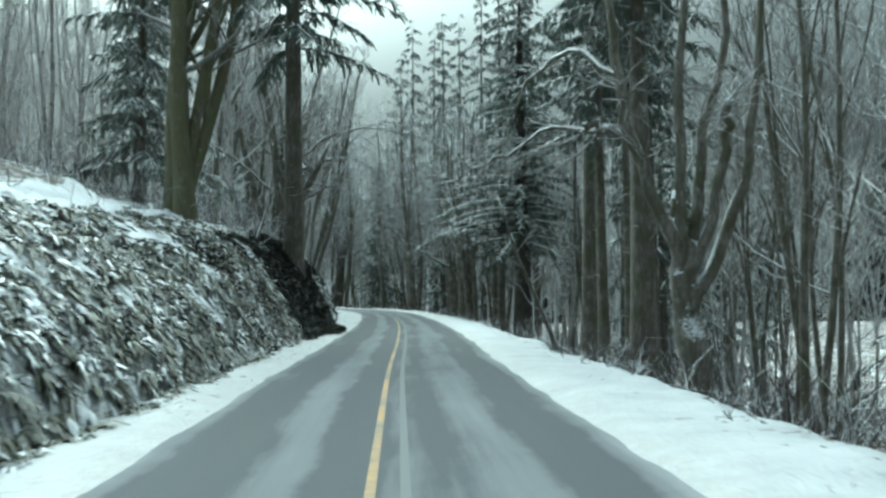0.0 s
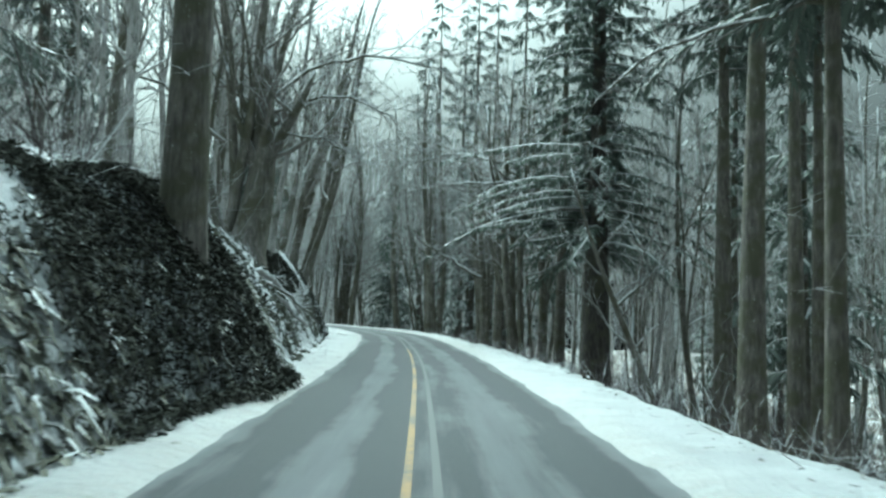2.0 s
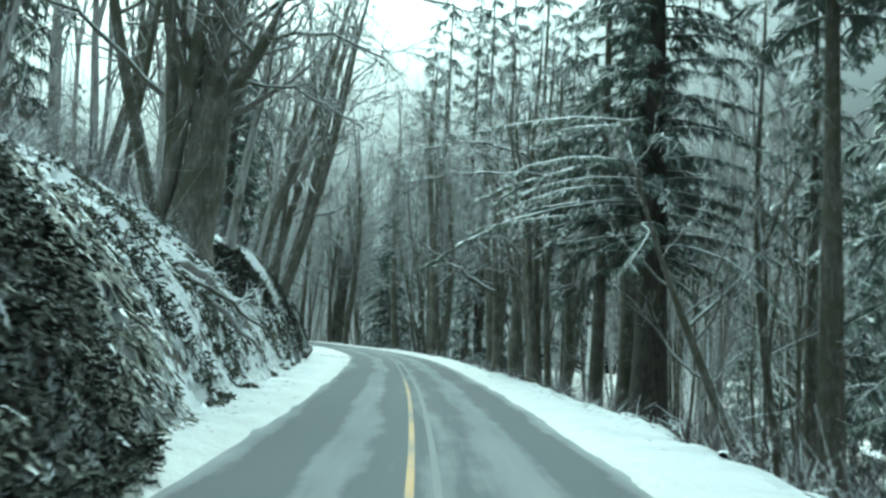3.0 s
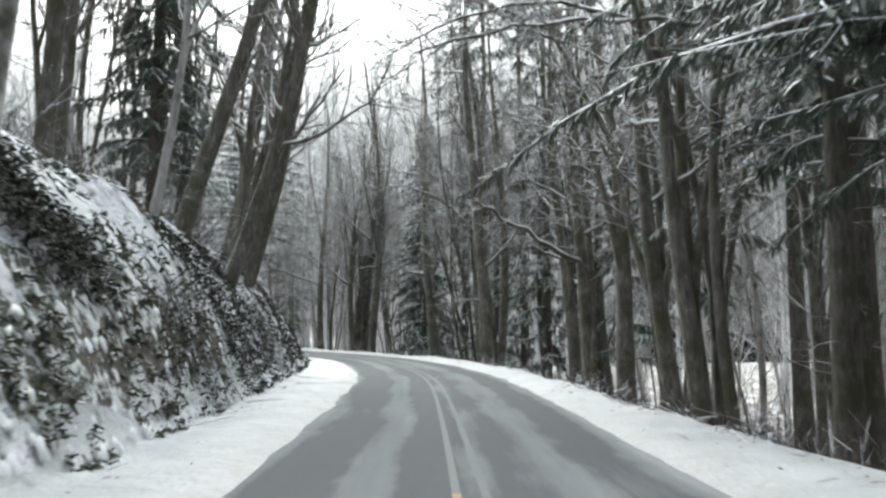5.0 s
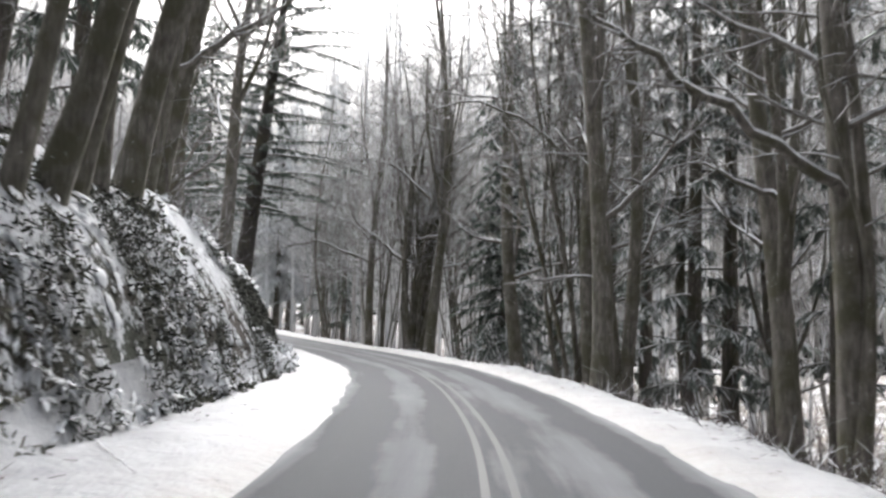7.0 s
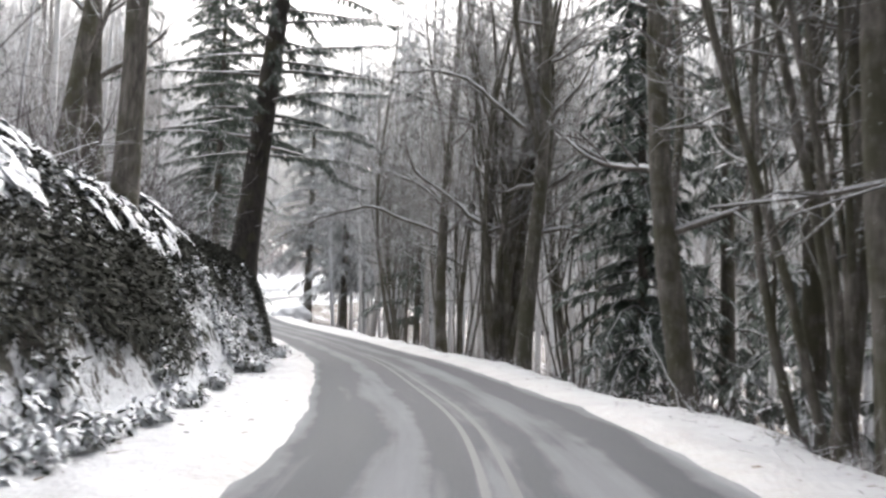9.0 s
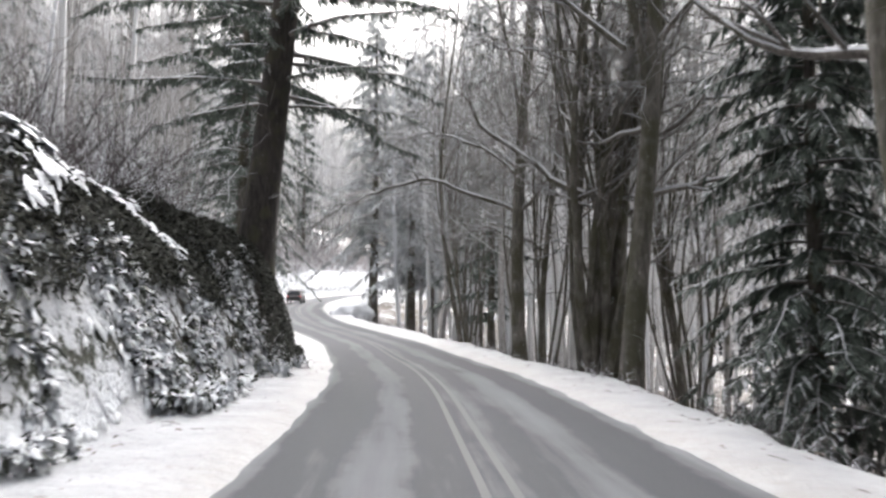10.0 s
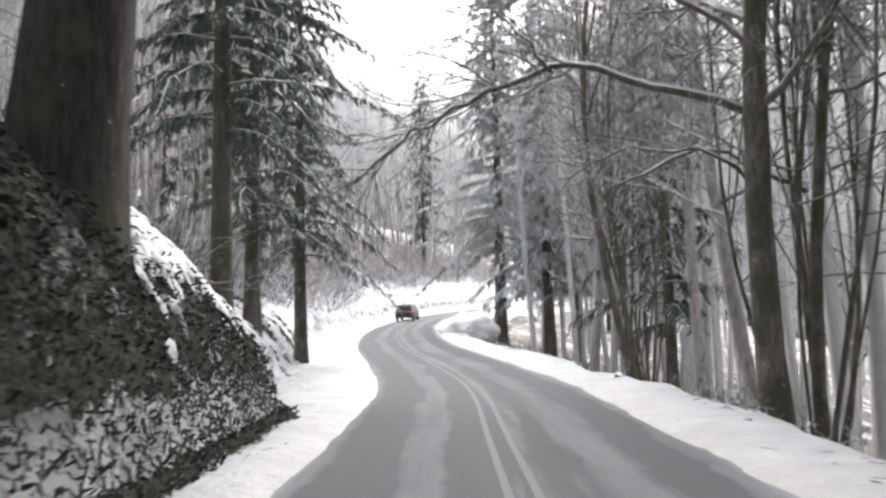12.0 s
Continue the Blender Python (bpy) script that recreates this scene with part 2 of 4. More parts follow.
def make_bark(name, dark, light, moss, snow, moss_colour=(0.075, 0.073, 0.043)):
    """moss and snow: how much of each, 0 to 1."""
    n = Nodes(name, 0.9)
    w, tall = n.place(), n.place((1, 1, 0.22))
    ridge, mid = n.noise(tall, 9, 6, 0.65), n.noise(w, 1.3, 4)
    fine = n.noise(w, 11, 5, 0.7)
    c = n.mix(n.ramp(ridge, [(0.35, 0.0), (0.65, 1.0)]), dark, light)
    if moss:
        c = n.mix(n.math("MULTIPLY", n.ramp(mid, [(0.62 - 0.4 * moss, 0.0), (0.75 - 0.3 * moss, 1.0)]), 0.85), c, moss_colour)
    if snow:
        # rests on top of leaning stems, and sticks in flecks to the weather side
        up = n.upward()
        top = n.ramp(n.math("ADD", up, n.math("MULTIPLY", n.math("SUBTRACT", fine, 0.5), 0.8)), [(0.40 - 0.25 * snow, 0.0), (0.52 - 0.25 * snow, 1.0)])
        fleck = n.math("MULTIPLY", n.ramp(n.math("ADD", n.math("MULTIPLY", fine, 0.6), n.math("MULTIPLY", ridge, 0.4)), [(0.635 - 0.05 * snow, 0.0), (0.66 - 0.05 * snow, 1.0)]), 0.8)
        c = n.mix(n.math("MAXIMUM", top, fleck), c, SNOW)
    n.bump(n.math("ADD", ridge, n.math("MULTIPLY", fine, 0.4)), 0.8, 0.05)
    return n.colour(c)


def make_leaf(name, dark, light, snowy, rough=0.6):
    """Leaves or needles; a share of the sprays carries snow, more where they face up."""
    n = Nodes(name, rough)
    r = n.island()
    w = n.place()
    c = n.mix(r, dark, light)
    share = n.math("ADD", n.math("MULTIPLY", n.noise(w, 0.9, 4, 0.65), 1.0), n.math("MULTIPLY", n.math("SUBTRACT", r, 0.5), 0.55))
    share = n.math("ADD", share, n.math("MULTIPLY", n.upward(), 0.12))
    lies = n.ramp(share, [(0.86 - snowy, 0.0), (0.93 - snowy, 1.0)])
    return n.colour(n.mix(lies, c, SNOW))


def make_plain(name, colour, rough=0.5, metal=0.0, emit=None):
    n = Nodes(name, rough)
    w = n.place()
    n.b.inputs["Metallic"].default_value = metal
    if emit:
        n.b.inputs["Emission Color"].default_value = (*emit[0], 1)
        n.b.inputs["Emission Strength"].default_value = emit[1]
    return n.colour(n.mix(n.noise(w, 6), tuple(c * 0.8 for c in colour), colour))


M_FLOOR = make_floor()
M_SNOW, M_GROUND, M_ROAD = make_snow(), make_ground(), make_road()
M_LINE = make_line("yellow_road_paint", (0.21, 0.122, 0.032), (0.3, 0.18, 0.058), 0.28)
M_LINE_WORN = make_line("worn_road_paint", (0.08, 0.07, 0.053), (0.105, 0.092, 0.07), 0.5)
M_FIR_BARK = make_bark("fir_bark", (0.062, 0.056, 0.05), (0.19, 0.168, 0.15), 0.5, 0.3)
M_MAPLE_BARK = make_bark("mossy_maple_bark", (0.082, 0.075, 0.066), (0.225, 0.205, 0.182), 0.5, 0.5)
M_MOSSY_BARK = make_bark("moss_clad_bark", (0.07, 0.064, 0.045), (0.19, 0.175, 0.115), 0.75, 0.3, (0.105, 0.1, 0.052))
# lighter than alder bark, to mimic mist among trees behind the verge
M_ALDER_BARK = make_bark("grey_alder_bark", (0.27, 0.26, 0.25), (0.5, 0.48, 0.465), 0.2, 0.6)
# pale base colour stands in for haze on trees beyond the bend
M_HAZED_BARK = make_bark("hazed_bark", (0.42, 0.415, 0.41), (0.6, 0.59, 0.585), 0.0, 0.8)
# wood under the snow is paled too, so distant twigs look misted
M_TWIG = make_bark("snowy_twig_bark", (0.3, 0.285, 0.27), (0.5, 0.475, 0.455), 0.0, 1.0)
M_NEAR_TWIG = make_bark("wet_twig_bark", (0.11, 0.1, 0.09), (0.25, 0.228, 0.205), 0.15, 0.35)
M_NEEDLE = make_leaf("fir_needles", (0.06, 0.078, 0.065), (0.125, 0.155, 0.125), 0.11)
# needles lightened to paint in haze; a share of them carries snow
M_HAZED_NEEDLE = make_leaf("hazed_needles", (0.30, 0.325, 0.315), (0.44, 0.46, 0.45), 0.34, 0.8)
M_FERN = make_leaf("snowy_fern", (0.026, 0.03, 0.018), (0.085, 0.083, 0.05), 0.1)
M_IVY = make_leaf("dark_ivy", (0.013, 0.015, 0.011), (0.034, 0.035, 0.024), -0.07, 0.95)
M_BRUSH = make_bark("brown_brush", (0.05, 0.041, 0.041), (0.13, 0.11, 0.108), 0.0, 0.2)
# twig colour raised near white in place of haze, besides lying snow
M_FAR = make_leaf("hazed_far_twigs", (0.6, 0.6, 0.6), (0.72, 0.72, 0.72), 0.34, 0.9)
# haze painted into the brush colour for the slope beyond the bend
M_FAR_BRUSH = make_bark("hazed_brush", (0.3, 0.272, 0.268), (0.46, 0.425, 0.42), 0.0, 0.5)
M_SNOWY_LEAF = make_leaf("snowy_leaves", (0.03, 0.037, 0.024), (0.08, 0.085, 0.055), 0.50)
M_DARK_BARK = make_bark("dark_wet_bark", (0.025, 0.022, 0.02), (0.075, 0.065, 0.058), 0.3, 0.1)
M_FRESH_SNOW = make_plain("fresh_snow", (0.66, 0.675, 0.695), 0.6)
# snow-dusted needles whose green is also lightened to suggest haze
M_DUSTED_HAZED_NEEDLE = make_leaf("dusted_hazed_needles", (0.09, 0.11, 0.095), (0.17, 0.195, 0.17), 0.22, 0.7)
M_LITTER = make_leaf("dead_leaves", (0.04, 0.03, 0.02), (0.13, 0.09, 0.055), -0.1, 0.9)


# ---- mesh helpers ----
def mesh_object(name, verts, faces, material, parent=None, label="", smooth=True, mesh=None):
    if mesh is None:
        mesh = bpy.data.meshes.new(name)
        mesh.from_pydata(np.asarray(verts, float).tolist() if not isinstance(verts, list) else verts, [], faces)
        mesh.materials.append(material)
        mesh.polygons.foreach_set("use_smooth", [smooth] * len(mesh.polygons))
        mesh.update()
    ob = new(name, mesh)
    if parent is not None:
        ob.parent = parent
    return tagged(ob, label=label)


def part(name, bm, material, parent, label=""):
    mesh = bpy.data.meshes.new(name)
    bm.to_mesh(mesh)
    bm.free()
    mesh.materials.append(material)
    ob = new(name, mesh)
    ob.parent = parent
    return tagged(ob, label=label)


class Shape:
    """Gathers tubes and blades into one mesh."""

    def __init__(self):
        self.v, self.f, self.n = [], [], 0

    def tube(self, points, radii, sides=6, rough=0.0):
        p = [Vector(q) for q in points]
        ref = Vector((0.31, 0.87, 0.12))
        base = self.n
        for i, q in enumerate(p):
            d = (p[min(i + 1, len(p) - 1)] - p[max(i - 1, 0)]).normalized()
            a = d.cross(ref).normalized()
            b = d.cross(a)
            for k in range(sides):
                t = 2 * math.pi * k / sides
                r = radii[i] * (1 + rough * math.sin(k * 2.4 + i * 0.7))
                self.v.append(tuple(q + a * (r * math.cos(t)) + b * (r * math.sin(t))))
        for i in range(len(p) - 1):
            for k in range(sides):
                k2 = (k + 1) % sides
                self.f.append((base + i * sides + k, base + i * sides + k2, base + (i + 1) * sides + k2, base + (i + 1) * sides + k))
        self.f.append(tuple(base + (len(p) - 1) * sides + k for k in range(sides)))
        self.n = len(self.v)

    def blade(self, at, along, across, length, width, bend=0.0, parts=2):
        """A tapering leaf of a few quads that droops by bend."""
        base = self.n
        for i in range(parts + 1):
            t = i / parts
            c = at + along * (length * t) + Vector((0, 0, -bend * t * t * length))
            half = width * (0.35 + 0.65 * math.sin(math.pi * min(0.15 + 0.8 * t, 1))) * 0.5
            self.v.append(tuple(c - across * half))
            self.v.append(tuple(c + across * half))
        for i in range(parts):
            a = base + 2 * i
            self.f.append((a, a + 1, a + 3, a + 2))
        self.n = len(self.v)

    def object(self, name, material, parent=None, label=""):
        return mesh_object(name, self.v, self.f, material, parent, label)


def unit(rng):
    z, a = rng.uniform(-1, 1), rng.uniform(0, 2 * math.pi)
    r = math.sqrt(1 - z * z)
    return Vector((r * math.cos(a), r * math.sin(a), z))


# ---- ground ----
def build_ground():
    ys = np.concatenate([np.arange(-60, 0, 2.0), np.arange(0, 150, 0.4), np.arange(150, 230, 1.2), np.arange(230, 420.1, 6)])
    os_ = np.concatenate([[-420, -250, -150, -100, -75, -60, -50, -42, -36, -31, -27, -24, -21.5], np.arange(-19.5, -11, 0.75), np.arange(-11, -2.2, 0.3),
                          [-1.5, 0, 1.5], np.arange(2.2, 7.2, 0.3), np.arange(7.6, 14, 0.9), [15.5, 17.5, 20, 23, 27, 32, 38, 46, 56, 70, 90, 120, 170, 260, 420]])
    Y, O = np.meshgrid(ys, os_, indexing="ij")
    X = line_x(Y) + O / line_cos(Y)
    Z = ground_z(Y, O)
    v = np.stack([X, Y, Z], -1).reshape(-1, 3)
    a, b = len(ys), len(os_)
    i = (np.arange(a - 1)[:, None] * b + np.arange(b - 1)[None]).ravel()
    f = np.stack([i, i + 1, i + b + 1, i + b], -1)
    ob = mesh_object("ground", v, f.tolist(), M_GROUND)
    ob.data.materials.append(M_SNOW)
    mid = np.abs((O[:-1, :-1] + O[1:, 1:]) / 2)
    right = (O[:-1, :-1] > 0)
    ym = Y[:-1, :-1]
    flat = np.where(right, mid < np.interp(ym, *VERGE) + 0.4, mid < np.interp(ym, *FOOT) + 0.1)
    ob.data.materials.append(M_FLOOR)
    wood = right & (mid > np.interp(ym, *VERGE) + 1.2) | ~right & (mid > np.interp(ym, *FOOT) + 9)
    ob.data.polygons.foreach_set("material_index", np.where(flat, 1, np.where(wood, 2, 0)).ravel().astype(np.int32))
    layer = ob.data.uv_layers.new(name="UVMap")
    loops = np.zeros(len(ob.data.loops), np.int32)
    ob.data.loops.foreach_get("vertex_index", loops)
    layer.data.foreach_set("uv", np.stack([O.ravel()[loops], Y.ravel()[loops]], -1).ravel())
    return tagged(ob, label="snow-covered forest floor with a steep bank beside the road", category="ground", kind="structure")


def ribbon(name, o0, o1, columns, lift, material, y0=-60, y1=400, step=1.0):
    ys = np.arange(y0, y1 + 0.01, step)
    os_ = np.linspace(o0, o1, columns + 1)
    Y, O = np.meshgrid(ys, os_, indexing="ij")
    v = np.stack([line_x(Y) + O / line_cos(Y), Y, road_z(Y) + lift + 0 * O], -1).reshape(-1, 3)
    a, b = len(ys), len(os_)
    i = (np.arange(a - 1)[:, None] * b + np.arange(b - 1)[None]).ravel()
    f = np.stack([i, i + 1, i + b + 1, i + b], -1)
    ob = mesh_object(name, v, f.tolist(), material)
    layer = ob.data.uv_layers.new(name="UVMap")
    loops = np.zeros(len(ob.data.loops), np.int32)
    ob.data.loops.foreach_get("vertex_index", loops)
    uv = np.stack([O.ravel()[loops], Y.ravel()[loops]], -1)
    layer.data.foreach_set("uv", uv.ravel())
    return ob


ground = build_ground()
road = tagged(ribbon("road", -3.0, 3.0, 6, 0.0, M_ROAD), label="two-lane asphalt road with slush between wet wheel tracks", category="road", kind="structure")
for side, y0, y1, paint, note in ((-0.155, -60, 62, M_LINE, "yellow centre line stripe"), (0.155, -60, 62, M_LINE_WORN, "worn centre line stripe half under slush"),
                                  (-0.155, 62, 260, M_LINE_WORN, "worn centre line stripe half under slush"), (0.155, 62, 260, M_LINE_WORN, "worn centre line stripe half under slush")):
    line = ribbon("centre_line", side - 0.048, side + 0.048, 1, 0.005, paint, y0, y1)
    line.parent = road
    tagged(line, label=note)


# ---- trees ----
def stem(rng, at, lean, height, bow=0.4, steps=9):
    """Points of a trunk that rises from at, leaning by (x, y) metres at its top."""
    pts = []
    ph, ph2 = rng.uniform(0, 6.28), rng.uniform(0, 6.28)
    for i in range(steps + 1):
        t = i / steps
        w = bow * math.sin(math.pi * t) * math.sin(ph + 2.6 * t)
        w2 = bow * math.sin(math.pi * t) * math.cos(ph2 + 2.1 * t)
        pts.append(Vector((at[0] + lean[0] * t + w, at[1] + lean[1] * t + w2, at[2] + height * t)))
    return pts


def on(points, t):
    f = t * (len(points) - 1)
    i = min(int(f), len(points) - 2)
    return points[i].lerp(points[i + 1], f - i)


def cap(snow, pts, radii):
    """A line of snow lying along the top of a branch, where it is not too steep."""
    run, wide = [], []
    for i in range(len(pts) - 1):
        d = (pts[i + 1] - pts[i]).normalized()
        if abs(d.z) < 0.72:
            if not run:
                run, wide = [pts[i]], [radii[i]]
            run.append(pts[i + 1])
            wide.append(radii[i + 1])
        elif run:
            break
    if len(run) > 1:
        snow.tube([q + Vector((0, 0, 0.6 * r + 0.006)) for q, r in zip(run, wide)], [0.6 * r + 0.006 for r in wide], 4)


def twigs(shape, rng, at, way, length, radius, depth, lift=0.25, curl=0.28, snow=None, plain=False):
    """A branch that forks into finer ones. plain: with fewer bends, for far trees."""
    steps = ((1, 2, 3) if plain else (2, 3, 5))[min(depth, 2)]
    pts, d = [at], way.normalized()
    for i in range(steps):
        d = (d + unit(rng) * curl + Vector((0, 0, lift * 0.3))).normalized()
        pts.append(pts[-1] + d * (length / steps))
    if plain and depth < 2:
        shape.blade(at, (pts[-1] - at).normalized(), d.cross(unit(rng)).normalized(), length, max(radius * 1.6, 0.016), -0.06, depth + 1)
    else:
        shape.tube(pts, [max(radius * (1 - 0.7 * i / steps), 0.007) for i in range(steps + 1)], 5 if depth > 1 and not plain else 3)
    if snow is not None and depth > 0:
        cap(snow, pts, [max(radius * (1 - 0.7 * i / steps), 0.009) for i in range(steps + 1)])
    if depth > 0:
        for k in range(rng.randint(3, 5)):
            t = rng.uniform(0.2, 0.98)
            side = (d * 0.9 + unit(rng) * 0.85 + Vector((0, 0, lift))).normalized()
            twigs(shape, rng, on(pts, t), side, length * rng.uniform(0.38, 0.65), max(radius * 0.45, 0.012), depth - 1, lift, curl, snow, plain)


def bare_tree(name, at, stems, bark, seed, label, limbs=9, reach=3.6, depth=2, group="", low=0.3, near=True, lift=0.3, forks=2, steep=0.3, bow=0.03):
    """stems: (lean x, lean y, height, radius) each; every one forks into steep upper stems. near: every branch is a part of its own."""
    rng = random.Random(seed)
    tree = new(name)
    tree.location = at
    twig, snow = Shape(), Shape() if near else None
    many = len(stems) > 1
    for lx, ly, h, r in stems:
        start = (rng.uniform(-1, 1) * r * many, rng.uniform(-1, 1) * r * many, -0.8)
        pts = stem(rng, start, (lx, ly), h + 0.8, bow * h)
        s = Shape()
        s.tube(pts, [r * (1.35 if i == 0 else 1.0) * (1 - 0.84 * (i / 9) ** 1.1) for i in range(10)], 9, 0.06)
        s.object("stem" if many else "trunk", bark, tree)
        wood = [(pts, r, low, limbs)]
        for k in range(forks):
            t = rng.uniform(0.22, 0.55)
            p = on(pts, t)
            rr = r * (1 - 0.84 * t) * rng.uniform(0.5, 0.75)
            a = rng.uniform(0, 6.28)
            out = rng.uniform(1.4, 3.4)
            q = stem(rng, p, (out * math.cos(a), out * math.sin(a)), (h - (p.z + 0.8)) * rng.uniform(0.55, 0.95), 0.5)
            s = Shape()
            s.tube(q, [rr * (1 - 0.84 * (i / 9)) for i in range(10)], 7, 0.06)
            s.object("upper_stem", bark, tree)
            wood.append((q, rr, 0.25, max(limbs // 2, 3)))
        for q, rr, lo, count in wood:
            for k in range(count):
                t = lo + (0.98 - lo) * (k + rng.random()) / count
                a = k * 2.4 + rng.uniform(-0.6, 0.6)
                way = Vector((math.cos(a), math.sin(a), rng.uniform(steep, steep + 0.9)))
                branch = Shape() if near else twig
                twigs(branch, rng, on(q, t), way, reach * rng.uniform(0.7, 1.25) * (1.15 - 0.6 * t), max(rr * (1 - 0.8 * t) * 0.42, 0.028), depth, lift, 0.28, snow, not near)
                if near:
                    branch.object("branch", M_NEAR_TWIG, tree)
    if near:
        tagged(snow.object("lying_snow", M_SNOW, tree, "lines of snow along the branches"), kind="stuff")
    else:
        tagged(twig.object("branchwork", M_FAR if bark is M_HAZED_BARK else M_NEAR_TWIG if bark is M_MAPLE_BARK else M_TWIG, tree, "thin bare branches with snow lying on them"), kind="stuff")
    return tagged(tree, label=label, category="tree", group=group)


def fir_limb(shape, wood, rng, at, a, length, droop, size, thick):
    """One limb with hanging sprays of needles."""
    out = Vector((math.cos(a), math.sin(a), 0))
    side = Vector((-out.y, out.x, 0))
    pts = []
    for i in range(6):
        t = i / 5
        pts.append(at + out * (length * t) + Vector((0, 0, length * (0.10 * t - droop * t * t))) + side * (rng.uniform(-0.08, 0.08) * length * t))
    wood.tube(pts, [thick * (1 - 0.85 * i / 5) for i in range(6)], 4)
    count = max(8, int(length * 10.5 / size))
    for k in range(count):
        t = rng.uniform(0.12, 1.0)
        p = on(pts, t)
        s = rng.choice((-1, 1))
        along = (side * s * rng.uniform(0.5, 1.0) + out * rng.uniform(0.25, 0.9) + Vector((0, 0, rng.uniform(-0.55, 0.1)))).normalized()
        reach = size * rng.uniform(0.7, 1.35) * (1.25 - 0.6 * t)
        across = along.cross(Vector((0, 0, 1))).normalized()
        shape.blade(p, along, (across + unit(rng) * 0.35).normalized(), reach, reach * 0.19, rng.uniform(0.15, 0.6), 2)
        for j in range(2):
            q = p + along * (reach * rng.uniform(0.2, 0.7))
            hang = (along * 0.4 + unit(rng) * 0.45 + Vector((0, 0, -0.7))).normalized()
            shape.blade(q, hang, (side + unit(rng) * 0.6).normalized(), reach * rng.uniform(0.4, 0.8), reach * 0.13, 0.1, 1)


def fir_tree(name, at, height, radius, crown, spread, seed, label, lean=(0, 0), droop=0.45, limbs=70, size=0.7, group="", dead=6, boughs=(), needles=None, bark=None):
    """crown: height at which the green begins; spread: the longest limbs; boughs: (height, way, length, fall) of single long limbs."""
    rng = random.Random(seed)
    tree = new(name)
    tree.location = at
    pts = stem(rng, (0, 0, -0.9), lean, height + 0.9, 0.004 * height, 12)
    s = Shape()
    s.tube(pts, [radius * (1.5 if i == 0 else 1.1 if i == 1 else 1.0) * (1 - 0.93 * (i / 12) ** 1.15) for i in range(13)], 12, 0.05)
    s.object("trunk", bark or M_FIR_BARK, tree)
    green, wood = Shape(), Shape()
    for k in range(limbs):
        t = (k + rng.random()) / limbs
        z = crown + (height - crown) * t
        length = spread * (1 - t) ** 0.6 * rng.choice((0.45, 0.7, 0.85, 1.0, 1.15)) * rng.uniform(0.8, 1.1) + 0.4
        fir_limb(green, wood, rng, on(pts, (z + 0.9) / (height + 0.9)), k * 2.4 + rng.uniform(-0.5, 0.5), length, droop * rng.uniform(0.6, 1.3), size, 0.012 * length + 0.012)
    for z, a, length, fall in boughs:
        fir_limb(green, wood, rng, on(pts, (z + 0.9) / (height + 0.9)), a, length, fall, size * 0.8, 0.012 * length)
    for k in range(dead):
        z = rng.uniform(0.35, 1.0) * crown
        a = rng.uniform(0, 6.28)
        twigs(wood, rng, on(pts, (z + 0.9) / (height + 0.9)), Vector((math.cos(a), math.sin(a), 0.05)), rng.uniform(0.8, 2.2), 0.025, 1, 0.0)
    tagged(green.object("crown", needles or M_NEEDLE, tree, "drooping dark green needles dusted with snow"), kind="stuff")
    tagged(wood.object("limbwork", M_TWIG if needles is M_HAZED_NEEDLE else M_NEAR_TWIG, tree), kind="stuff")
    return tagged(tree, label=label, category="tree", group=group)


def rooted(x, y, sink=0.1):
    return (x, y, ground_at(x, y) - sink)


def turned(x, y, a, k=1.0, sink=0.15):
    return Matrix.LocRotScale((x, y, ground_at(x, y) - sink), Euler((0, 0, a)), (k, k, k))


def limb(tree, points, radius, seed, bark=None, sprays=8, reach=1.4, name="limb", taper=0.8):
    """A long limb along given places, with side twigs, as a part of a standing tree."""
    rng = random.Random(seed)
    base = tree.location
    key = [Vector(q) - base for q in points]
    pts = []
    for i in range(len(key) - 1):
        p0, p1, p2, p3 = key[max(i - 1, 0)], key[i], key[i + 1], key[min(i + 2, len(key) - 1)]
        for k in range(4):
            t = k / 4
            pts.append(0.5 * (2 * p1 + (p2 - p0) * t + (2 * p0 - 5 * p1 + 4 * p2 - p3) * t * t + (3 * p1 - p0 - 3 * p2 + p3) * t ** 3) + unit(rng) * (radius * 0.4 + 0.09 * (radius < 0.19)))
    pts.append(key[-1])
    s = Shape()
    m = len(pts) - 1
    s.tube(pts, [radius * (1 - taper * i / m) for i in range(m + 1)], 9, 0.08)
    s.object(name, bark or M_MAPLE_BARK, tree, "long mossy limb with a line of snow on top")
    snow = Shape()
    if sprays:
        cap(snow, pts, [radius * (1 - taper * i / m) for i in range(m + 1)])
    for k in range(sprays):
        t = rng.uniform(0.3, 1.0)
        d = (on(pts, min(t + 0.05, 1)) - on(pts, max(t - 0.05, 0))).normalized()
        b = Shape()
        twigs(b, rng, on(pts, t), d + unit(rng) * 0.8, reach * rng.uniform(0.6, 1.5), min(max(radius * 0.32 * (1 - 0.6 * t), 0.015), 0.034), 2, 0.0, 0.28, snow)
        b.object("branch", M_NEAR_TWIG, tree)
    if sprays:
        tagged(snow.object("lying_snow", M_SNOW, tree, "lines of snow along the branches"), kind="stuff")


